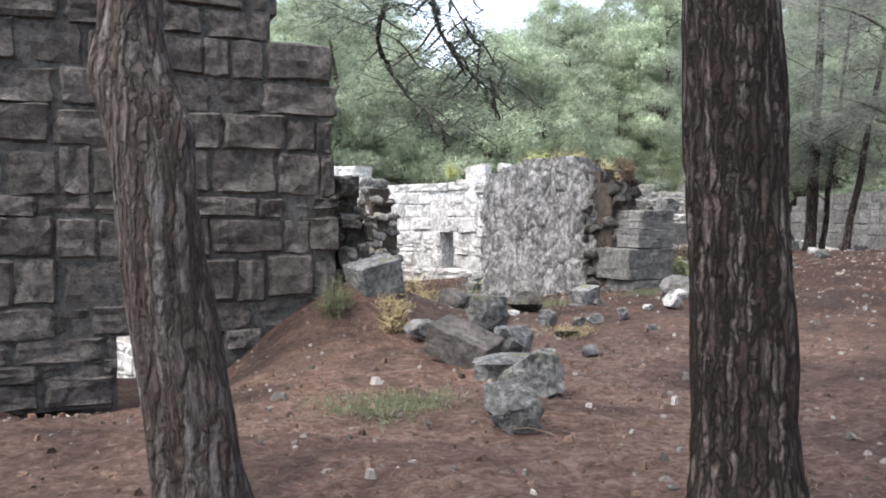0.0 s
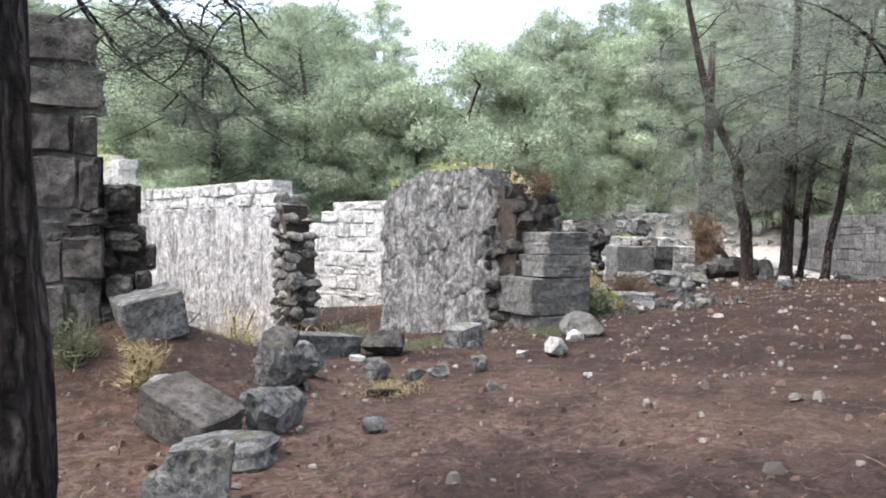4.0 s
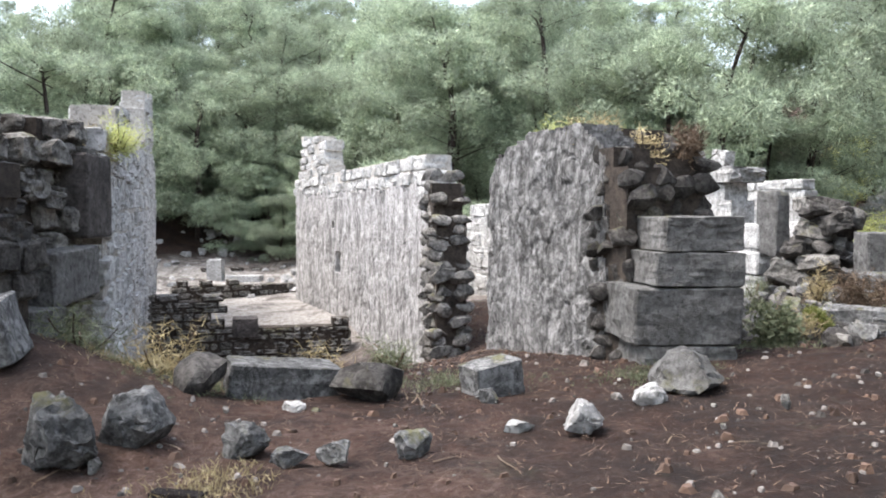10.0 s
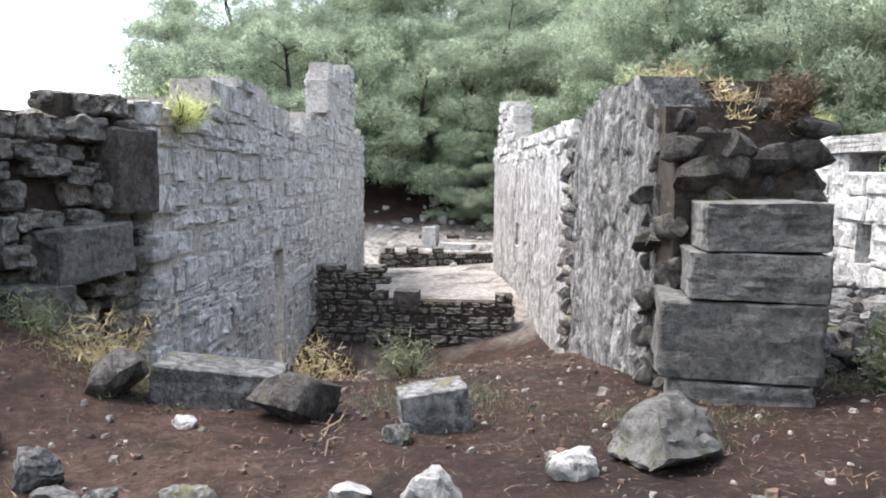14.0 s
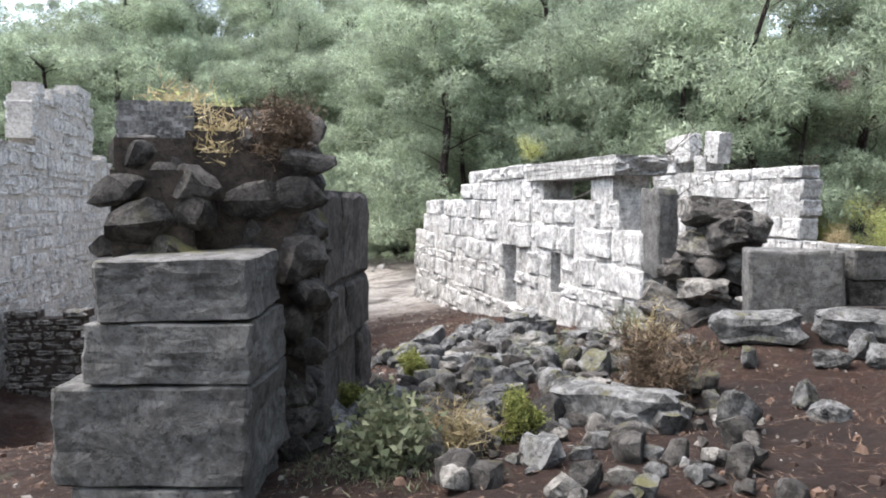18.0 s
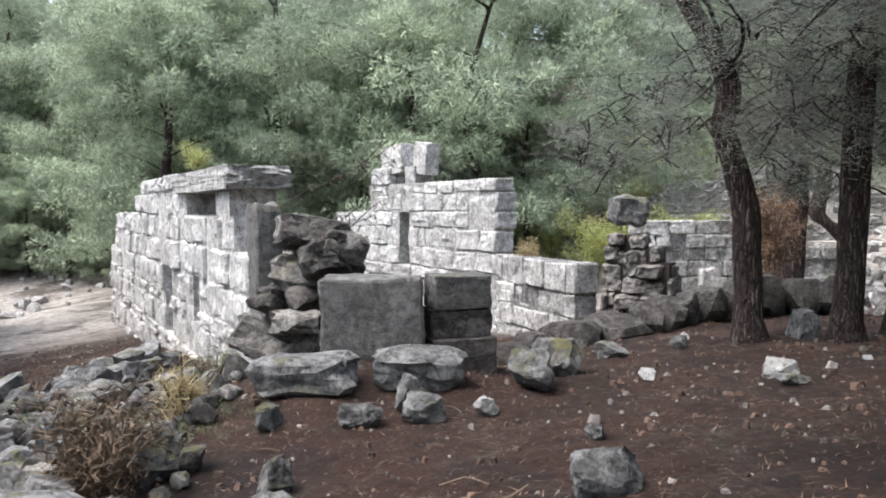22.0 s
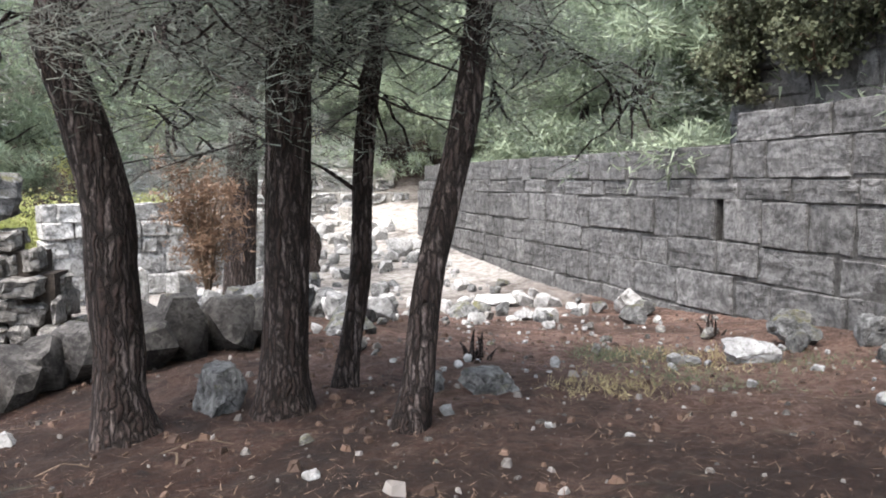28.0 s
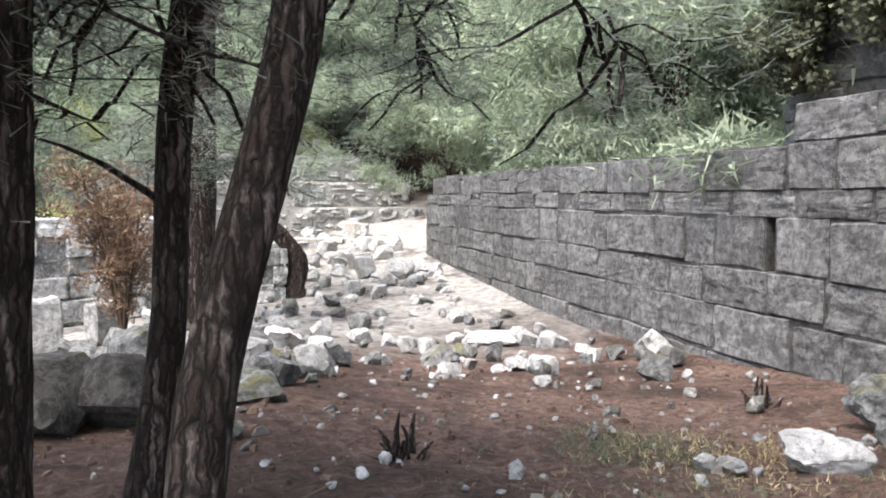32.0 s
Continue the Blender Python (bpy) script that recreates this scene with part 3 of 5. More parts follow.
masonry("wall_16", "white squared stones along the top of the limewashed wall", (-1.85, 23.5), (-14.1, 36.4), 0.72,
        [(0, 2.5), (0.6, 2.9), (2.0, 3.15), (4.0, 3.1), (7.0, 3.1), (10.3, 2.95), (11.3, 3.4), (11.5, 3.6), (11.7, 4.4), (16.3, 4.75), (16.5, 3.5), (17.6, 3.0)], 2.05, 0.33, 0.62, M_LIME, M_MORTAR_W, "worn", seed=114, loose=0.06, uneven=0.22, gap=0.0, fit=0.85)
masonry("wall_24", "dark broken rubble end of the limewashed wall", (-1.2, 22.55), (-1.75, 23.2), 0.95,
        [(0, 1.2), (0.35, 2.0), (0.85, 2.75)], -1.8, 0.24, 0.28, M_BROWN, M_MORTAR, "lump", seed=117, loose=0.1, uneven=0.3, gap=0.0, fit=0.74, deep=2, missing=0.05)

facing("wall_5", "streaked grey plaster-faced rubble wall beside the hall", (3.7, 16.05), (1.31, 18.32), 0.55,
        [(0, 2.35), (0.3, 2.6), (0.8, 2.75), (2.2, 2.75), (2.8, 2.55), (3.25, 2.1), (3.4, 1.4)], -0.9, M_PLASTER_GREY, seed=15, cell=0.05, rough=0.04)
masonry("wall_14", "dark rubble core of a thick broken wall with weeds on top", (4.22, 16.42), (2.45, 18.35), 1.15,
        [(0, 2.3), (0.4, 2.6), (1.2, 2.65), (2.2, 2.7), (2.7, 2.4)], -0.6, 0.24, 0.28, M_DARK, M_MORTAR, "lump", seed=115, loose=0.1, fit=0.74, uneven=0.3, gap=0.0, deep=3, missing=0.05)
masonry("wall_23", "dark rubble end of the plastered wall", (3.98, 15.8), (3.45, 16.3), 0.72,
        [(0, 2.0), (0.2, 2.35), (0.7, 2.5)], -0.4, 0.24, 0.28, M_DARK, M_MORTAR, "lump", seed=116, loose=0.1, fit=0.74, uneven=0.3, gap=0.0, deep=2, missing=0.05)
masonry("wall_6", "dark weathered ashlar pier", (3.95, 17.2), (2.95, 19.22), 0.6,
        [(0, 2.3), (2.9, 2.35)], -0.7, 0.72, 1.0, M_GREY, M_JOINT, "worn", seed=16, loose=0.04, gap=0.0, fit=0.85)
masonry("wall_7", "low brown-grey dry-stone cross wall", (-10.7, 23.4), (-6.2, 26.8), 0.55,
        [(0, -0.6), (1.75, -0.8), (1.9, -1.5), (4.2, -1.65), (5.6, -1.4)], -3.7, 0.2, 0.42, M_BROWN, M_MORTAR, "rough", seed=17, loose=0.03, uneven=0.2)
masonry("wall_8", "white limestone block wall with a niche under a lintel slab", (5.3, 24.2), (-6.75, 36.9), 0.7,
        [(0, 1.5), (0.9, 1.6), (1.1, 2.35), (4.9, 2.38), (5.2, 2.7), (9.0, 2.95), (9.7, 2.85), (10.0, 2.5), (11.5, 2.1), (15.5, 1.85), (16.4, 1.25), (17.5, 1.15)], -2.2, 0.44, 0.7, M_LIME, M_WHITE, "worn",
        holes=[(1.95, 4.1, 1.88, 2.6), (6.0, 6.85, -0.3, 1.17), (3.35, 3.9, 0.1, 0.9)], seed=18, loose=0.045, uneven=0.14, gap=0.0, fit=0.9, wild=(0.55, 1.4))
masonry("wall_9", "pale ashlar wall with upright stones on its broken top", (6.45, 35.2), (-1.5, 42.0), 0.7,
        [(0, 2.4), (0.2, 2.75), (1.7, 2.88), (3.0, 2.95), (3.1, 3.15), (6.5, 3.2), (6.6, 2.08), (9.1, 2.1), (9.4, 1.3), (10.3, 0.6)], -1.6, 0.5, 0.8, M_LIME, M_WHITE, "worn",
        holes=[(4.3, 4.9, 0.5, 1.86)], seed=19, loose=0.05, uneven=0.14, gap=0.0, fit=0.9, wild=(0.6, 1.35))
masonry("wall_10", "low wall of pale square blocks with socket holes", (6.5, 34.9), (8.85, 31.75), 0.6,
        [(0, 0.95), (1.2, 0.9), (3.9, 1.05)], -1.6, 0.62, 0.76, M_WHITE, M_PLASTER_GREY, "worn", seed=20, loose=0.04, gap=0.0, fit=0.9)
masonry("wall_11", "dark rubble pier crowned by a loose grey block", (9.25, 31.75), (10.7, 31.3), 0.8,
        [(0, 1.2), (0.4, 1.75), (0.9, 1.6), (1.5, 0.8)], -1.4, 0.27, 0.34, M_BROWN, M_MORTAR, "rough", deep=2, seed=21, loose=0.13, gap=0.0, uneven=0.22, fit=0.6, missing=0.04)
masonry("wall_12", "distant low pale stone wall", (9.6, 39.6), (16, 41.5), 0.7,
        [(0, 1.8), (3, 1.7), (4, 1.2), (6.7, 0.8)], -1.4, 0.4, 0.7, M_WHITE, M_PLASTER_GREY, "worn", seed=22, loose=0.08, gap=0.0, fit=0.82)
masonry("wall_13", "long high wall of grey weathered ashlar blocks", (19.35, 15.5), (21.88, 46.4), 0.85,
        [(0, 4.1), (8.2, 4.1), (8.4, 3.66), (9.7, 3.64), (9.8, 3.2), (13.55, 3.2), (13.75, 2.76), (29.8, 2.76), (30.6, 2.2), (31, 1.6)], -1.0, 0.48, 1.05, M_ASHLAR, M_JOINT, "hewn",
        holes=[(13.54, 13.72, 1.3, 1.88)], seed=23, loose=0.022, gap=0.004, fit=0.93, wild=(0.6, 1.35),
        courses=(0.5, 0.6, 0.61, 0.51, 0.67, 0.32, 0.54, 0.44, 0.46, 0.45), snug=True)
for k, (p0, p1, top) in enumerate([((-20.6, 35.1), (-16.0, 40.0), -1.75), ((-30.5, 36.5), (-22.6, 45.0), -1.8), ((-35, 40.5), (-26, 50), -0.9)]):
    masonry("wall_%d" % (25 + k), "low tumbled dry-stone row in the far court", p0, p1, 0.8,
            [(0, top), (3, top + 0.1), (6, top - 0.15), (9, top + 0.1), (14, top - 0.1)], top - 1.2, 0.26, 0.5, M_BROWN, M_MORTAR, "rough", seed=171 + k, loose=0.07, uneven=0.25, near=60)

masonry("wall_22", "dark ivy-grown upper wall set back behind the long wall", (20.55, 20.5), (21.1, 29.7), 0.6,
        [(0, 7.0), (8.2, 6.6), (9.2, 6.2)], 2.6, 0.42, 0.7, M_ASHLAR, M_JOINT, "worn", seed=24, loose=0.05, gap=0.0)

for k in range(4):
    masonry("wall_%d" % (18 + k), "pale stone row of the ruined stepped terrace", (8.5 + 0.6 * k, 50 + 2.0 * k), (23.5, 51.5 + 2.0 * k), 1.2,
            [(0, 0.5 + 0.9 * k), (5, 0.9 + 0.95 * k), (10, 1.0 + 0.95 * k), (15.5, 0.7 + 0.9 * k)], -1.2 + 0.6 * k, 0.5, 0.9, M_WHITE, M_MORTAR_W, "rough", seed=130 + k, loose=0.06, uneven=0.2)


def quoin(label, zs, x0, x1, seed):
    """Three large squared blocks set on one another at a wall's end."""
    thing = tagged(new("quoin_stack"), label, "stone blocks", kind="structure")
    rng = random.Random(seed)
    a, b = Vector((3.96, 15.02, 0)), Vector((5.02, 15.64, 0))
    u = (b - a).normalized()
    n = Vector((-u.y, u.x, 0))
    yaw = math.degrees(math.atan2(u.y, u.x))
    for i in range(len(zs) - 1):
        w = x1[i] - x0[i]
        c = a + u * ((x0[i] + x1[i]) / 2) + n * 0.5
        put("block", with_mat("hewn", rng.randrange(9), M_QUOIN), thing,
            pose(c.x, c.y, (zs[i] + zs[i + 1]) / 2, 0, rng.uniform(-1, 1), yaw + rng.uniform(-2, 2)) @ Matrix.Diagonal((w, 1.0, zs[i + 1] - zs[i] - 0.012, 1)))
    return thing


quoin("large squared grey blocks stacked at the wall end", (-0.1, 0.26, 0.89, 1.27, 1.66), (0.1, 0.0, 0.2, 0.28), (1.15, 1.22, 1.23, 1.2), 3)

# ---- large loose blocks ----
def block(name, label, x, y, z, w, d, h, yaw, mat, seed, rx=0, ry=0, style="hewn", category="stone block"):
    rng = random.Random(seed)
    ob = new(name, with_mat(style, rng.randrange(len(BLOCKS[style])), mat))
    ob.matrix_basis = pose(x, y, z, rx, ry, yaw) @ Matrix.Diagonal((w, d, h, 1))
    return tagged(ob, label, category)


block("upright_slab", "pale upright stone slab standing on the wall end", 5.3, 23.95, 1.5, 0.34, 0.62, 1.3, 40, M_QUOIN, 4, style="worn")
block("lintel_slab", "long pale lintel slab bridging the niche", 3.3, 26.35, 2.55, 4.3, 0.95, 0.34, 133.5, M_WHITE, 5)
block("squared_block", "large squared grey block beside the path", 7.27, 22.6, 0.86, 1.05, 0.6, 1.02, 17, M_QUOIN, 6)
block("squared_block", "grey block lying on thin slabs", 8.1, 23.0, 1.2, 0.62, 0.5, 0.36, 30, M_QUOIN, 7)
block("stone_slab", "thin grey slab under a block", 8.08, 23.05, 0.86, 0.66, 0.52, 0.3, 26, M_DARK, 8)
block("stone_slab", "thin grey slab resting on the ground", 8.1, 22.98, 0.5, 0.72, 0.55, 0.42, 33, M_GREY, 9)
q = random.Random(31)
for k in range(34):
    z = 0.35 + 1.55 * (k / 34)
    reach = 0.62 * (1.0 - 0.55 * k / 34)
    a, r = q.uniform(0, 6.283), reach * q.uniform(0.3, 1.0)
    w = q.uniform(0.36, 0.62)
    block("rubble_stone", "dark weathered rubble stone in a heap", 6.22 + 1.1 * r * math.cos(a), 23.5 + 0.8 * r * math.sin(a), z, w * q.uniform(1.2, 1.7), w * q.uniform(0.8, 1.0), w * q.uniform(0.5, 0.85), q.uniform(0, 360), M_DARK if k % 3 else M_BROWN, 30 + k, q.uniform(-25, 25), q.uniform(-25, 25), style="rough" if k % 2 else "lump", category="stone")
block("leaning_stone", "pale upright stone leaning on the wall top", 3.56, 37.67, 3.6, 0.7, 0.5, 0.95, 139, M_WHITE, 40, 0, -8)
block("leaning_stone", "pale tilted stone on the wall top", 2.27, 38.78, 3.62, 1.25, 0.5, 0.9, 139, M_WHITE, 41, 0, 6)
block("crown_stone", "loose grey block on top of the pier", 9.7, 31.75, 2.0, 0.75, 0.65, 0.6, 20, M_ROCK, 42, 0, 8, "rough")
for x, y, h, yaw in ((11.55, 34.5, 0.95, 12), (12.35, 34.3, 0.8, 30)):
    block("upright_stone", "pale weathered upright stone behind the ledge", x, y, gz(x, y) + h * 0.45, 0.42, 0.36, h, yaw, M_WHITE, int(h * 100), style="worn")
block("white_pillar_stone", "white upright stone in the far court", -23.3, 41.7, -1.78, 0.85, 0.6, 1.5, 20, M_PALE, 43)
block("white_flat_stone", "white flat stone in the far court", -21.8, 42.3, -2.15, 1.9, 0.9, 0.5, 25, M_PALE, 44)

LEDGE = [(8.2, 24.3, 0.2), (8.8, 25.6, 0.26), (9.9, 26.75, 0.36), (10.5, 27.35, 0.5), (11.3, 27.6, 0.6), (12.2, 27.9, 0.56), (13.2, 28.2, 0.5)]
for k in range(len(LEDGE) - 1):
    (xa, ya, ha), (xb, yb, hb) = LEDGE[k], LEDGE[k + 1]
    h = (ha + hb) / 2
    for m in range(2):
        f = 0.25 + 0.5 * m
        x, y = xa + (xb - xa) * f, ya + (yb - ya) * f
        block("ledge_stone", "long dark weathered ledge stone set in the ground", x, y, gz(x, y) + h / 2 - 0.06, math.hypot(xb - xa, yb - ya) * 0.72, 0.75, h + 0.3,
              math.degrees(math.atan2(yb - ya, xb - xa)) + 7 * (m - 0.5), M_DARK, 50 + 2 * k + m, style="lump", category="ledge stone")

ROCKS_GREY = [
    (0.74, 5.98, 0.52, 0.42), (1.08, 7.12, 0.56, 0.54), (1.08, 9.05, 0.62, 0.46), (0.86, 10.42, 0.74, 0.56), (1.0, 11.0, 0.52, 0.44), (0.1, 9.65, 0.6, 0.32),
    (1.8, 11.2, 0.42, 0.28), (2.25, 11.12, 0.24, 0.15), (2.98, 11.5, 0.31, 0.22), (4.6, 13.8, 0.86, 0.42), (2.95, 13.15, 0.24, 0.18), (2.5, 11.3, 0.26, 0.17), (3.07, 10.3, 0.22, 0.12), (1.98, 8.95, 0.2, 0.16),
    (7.38, 18.3, 0.3, 0.4), (7.72, 19.42, 0.32, 0.28), (7.1, 20.52, 0.34, 0.3), (5.6, 20.2, 0.41, 0.38), (5.98, 18.51, 0.38, 0.27), (6.6, 19.7, 0.5, 0.45), (5.1, 18.8, 0.42, 0.3), (7.95, 18.85, 0.34, 0.2),
]
ROCKS_MORE = [
    (5.21, 18.26, 0.41, 0.26), (5.3, 16.96, 0.5, 0.24), (9.9, 19.3, 0.52, 0.3), (8.98, 22.4, 0.52, 0.44), (9.12, 23.2, 0.62, 0.46), (8.12, 21.2, 0.38, 0.3), (9.66, 24.4, 0.42, 0.24),
    (12.05, 25.75, 0.44, 0.46), (14.2, 25.35, 0.5, 0.26), (18.75, 26.3, 0.62, 0.4), (18.4, 25.95, 0.36, 0.3), (13.75, 25.55, 0.42, 0.2), (10.5, 25.0, 0.31, 0.18), (11.42, 22.5, 0.32, 0.12), (8.3, 21.0, 0.4, 0.28),
    (19.2, 25.6, 0.5, 0.4), (18.3, 24.6, 0.4, 0.26), (19.35, 26.9, 0.5, 0.36), (7.8, 20.7, 0.36, 0.22), (9.75, 20.6, 0.2, 0.16), (4.4, 19.95, 0.5, 0.4), (3.9, 18.4, 0.36, 0.3), (4.85, 20.6, 0.5, 0.36),
]
ROCKS_PALE = [
    (4.0, 12.35, 0.36, 0.24), (4.36, 13.2, 0.32, 0.22), (4.12, 10.71, 0.12, 0.07), (1.4, 12.4, 0.2, 0.13), (8.76, 21.25, 0.22, 0.2), (11.35, 22.8, 0.36, 0.26),
    (10.12, 22.9, 0.18, 0.14), (14.1, 29.75, 0.7, 0.55), (14.75, 29.9, 0.6, 0.42), (13.35, 30.2, 0.8, 0.5), (18.5, 33.7, 1.0, 0.3), (17.6, 30.95, 0.6, 0.24), (17.36, 29.7, 0.3, 0.14), (17.42, 25.75, 0.62, 0.3), (16.9, 25.95, 0.28, 0.12), (12.36, 23.81, 0.12, 0.07), (3.55, 12.2, 0.22, 0.12), (10.6, 25.6, 0.2, 0.12),
]
for k, (x, y, w, h) in enumerate(ROCKS_GREY + ROCKS_MORE):
    boulder("rock", "weathered blue-grey limestone rock lying on the needle litter", x, y, w, h, M_QUOIN if w > 0.8 and y < 14 else M_ROCK, 100 + k, group="loose rocks")
for k, (x, y, w, h) in enumerate(ROCKS_PALE):
    boulder("pale_rock", "pale broken limestone lump on the earth", x, y, w, h, M_PALE, 200 + k, group="pale rocks")
block("fallen_block", "tilted squared grey block fallen on the slope", 0.48, 8.75, gz(0.48, 8.75) + 0.2, 0.74, 0.5, 0.36, -28, M_GREY, 61, 8, 20)
block("fallen_block", "large squared grey block lying on the mound", -0.72, 10.98, gz(-0.72, 10.98) + 0.12, 0.66, 0.55, 0.52, 35, M_ROCK, 62, 6, -14)
block("stone_slab", "long thick grey slab lying across the entrance", 0.82, 13.08, gz(0.82, 13.08) + 0.18, 1.05, 0.55, 0.34, 42, M_ROCK, 63, 0, 6)
block("dark_block", "dark rough block beside the slab", 1.76, 13.3, gz(1.76, 13.3) + 0.16, 0.72, 0.55, 0.52, 40, M_DARK, 64, style="lump")
block("grey_block", "small squared grey block on bare earth", 2.82, 13.66, gz(2.82, 13.66) + 0.14, 0.5, 0.36, 0.34, 52, M_ROCK, 65, 0, -8)
block("dark_block", "rough dark stone at the slab's end", 0.42, 12.3, gz(0.42, 12.3) + 0.14, 0.52, 0.45, 0.46, 60, M_DARK, 66, style="lump")
block("half_buried_rock", "broad needle-covered rock half sunk in the ground", 0.95, 8.2, gz(0.95, 8.2) + 0.03, 0.7, 0.55, 0.3, 5, M_ROCK, 67, style="rough")
block("stone_slab", "flat mossy grey slab in the rubble", 6.38, 18.42, gz(6.38, 18.42) + 0.12, 0.92, 0.5, 0.4, 5, M_ROCK, 68, style="rough")
block("stone_slab", "flat grey slab beside the big block", 7.06, 21.36, gz(7.06, 21.36) + 0.12, 0.88, 0.5, 0.34, 12, M_ROCK, 69, style="rough")
block("stone_slab", "tilted grey slab on the earth", 8.02, 21.8, gz(8.02, 21.8) + 0.14, 0.8, 0.45, 0.34, 25, M_ROCK, 70, 10, 4, style="rough")
block("projecting_block", "pale squared block jutting from the rubble wall", -2.62, 13.32, 0.91, 1.2, 0.7, 0.62, 114, M_QUOIN, 71, 0, -3)
block("fallen_block", "small squared grey block at the foot of the rubble wall", -2.2, 12.6, 0.4, 0.8, 0.6, 0.45, 114, M_QUOIN, 74, 4, 3)
block("upright_block", "dark squared block set in the wall top", -2.98, 14.05, 1.86, 0.75, 0.62, 1.05, 114, M_GREY, 72)
block("wall_block", "grey block set in the dry-stone wall", -8.6, 24.95, -1.65, 0.7, 0.6, 0.55, 37, M_GREY, 73)

# ---- rubble field ----
rng = random.Random(77)
def scatter(count, x0, x1, y0, y1, lo, hi, mat, label, name, keep=None, single=400):
    """Stones strewn over an area: the first ones things of their own, the rest one heap."""
    n, rest = 0, []
    while n < count:
        x, y = rng.uniform(x0, x1), rng.uniform(y0, y1)
        if keep and not keep(x, y):
            continue
        w = lo + (hi - lo) * rng.random() ** 2
        h, seed, sink = w * rng.uniform(0.55, 0.95), rng.randrange(10 ** 6), rng.uniform(0.05, 0.3)
        if n < single:
            boulder(name, label, x, y, w, h, mat, seed, group=name + "s", sink=sink, kind="rock" if w > 0.45 and y < 27 else "small")
        else:
            m = pose(x, y, gz(x, y) + h * (0.46 - sink), rng.uniform(-9, 9), rng.uniform(-9, 9), rng.uniform(0, 360)) @ Matrix.Diagonal((w * 1.05, w * rng.uniform(0.65, 0.95), h * 1.15, 1))
            rest.append((SMALL_FAR[seed % len(SMALL_FAR)], m))
        n += 1
    if rest:
        heap = joined("rubble_spread", rest, mat, None, "loose rubble stones strewn over the ground")
        heap.data.polygons.foreach_set("use_smooth", [True] * len(heap.data.polygons))
        heap.data.set_sharp_from_angle(angle=radians(30))
        heap["category"] = "rubble"


in_room = lambda x, y: (x - 5.2) * 0.6 + (y - 15.8) * 0.75 > 0.6 and x > 3.0 and (x - 7.2) * 0.75 + (y - 18) * 0.25 < 0.2
scatter(230, 2.5, 8.0, 16.2, 23.0, 0.08, 0.42, M_DARK, "small dark rubble stone in the fallen heap", "rubble_stone", in_room, 80)
scatter(110, 2.5, 8.0, 16.2, 23.0, 0.1, 0.45, M_ROCK, "rough grey rubble stone in the fallen heap", "rubble_stone", in_room, 90)
scatter(130, 2.5, 8.0, 16.2, 23.0, 0.1, 0.4, M_BROWN, "rough brown-grey rubble stone in the fallen heap", "rubble_stone", in_room, 60)
scatter(110, 1.0, 5.0, 19.5, 26.0, 0.2, 0.6, M_ROCK, "rough grey rubble stone in the fallen heap", "rubble_stone", lambda x, y: x * 0.73 + y * 0.68 < 19.4 and x * 0.73 + y * 0.68 > 16, 60)
near_wall = lambda x, y: (y - 29) > (19.5 - x) * 0.1
scatter(120, 12.5, 19.8, 28.5, 42, 0.1, 0.65, M_PALE, "pale fallen rubble near the long wall", "fallen_stone", near_wall)
scatter(110, 12.5, 19.8, 28.0, 42, 0.1, 0.6, M_ROCK, "grey fallen rubble near the long wall", "fallen_stone", near_wall)
scatter(60, 13.5, 19.8, 27.0, 33, 0.06, 0.3, M_BROWN, "brownish broken stone near the long wall", "broken_stone")
scatter(240, 9, 21, 40.5, 54, 0.25, 1.0, M_PALE, "pale stone of the ruined terrace", "terrace_stone")
scatter(45, 12.0, 14.5, 28.4, 34, 0.3, 0.8, M_ROCK, "grey fallen rubble behind the ledge", "fallen_stone")
scatter(90, 13.5, 19.3, 23.5, 31, 0.04, 0.18, M_PALE, "small pale stone on the needle litter", "small_stone", single=70)
scatter(50, 0.0, 6.5, 8.5, 15.0, 0.035, 0.14, M_BROWN, "small grey stone on the earth", "small_stone", lambda x, y: abs((x - 4.9) * 0.8 - (y - 6) * 0.5) > 0.7, single=90)
scatter(45, 6.5, 13.5, 16.5, 25, 0.03, 0.11, M_BROWN, "small grey stone on the earth", "small_stone", single=80)
scatter(26, -3.0, 4.0, 3.5, 9.5, 0.04, 0.14, M_BROWN, "small grey stone on the earth", "small_stone")
scatter(120, -32, -13, 36, 50, 0.3, 0.9, M_PALE, "pale stone of the low ruins in the far court", "ruin_stone")


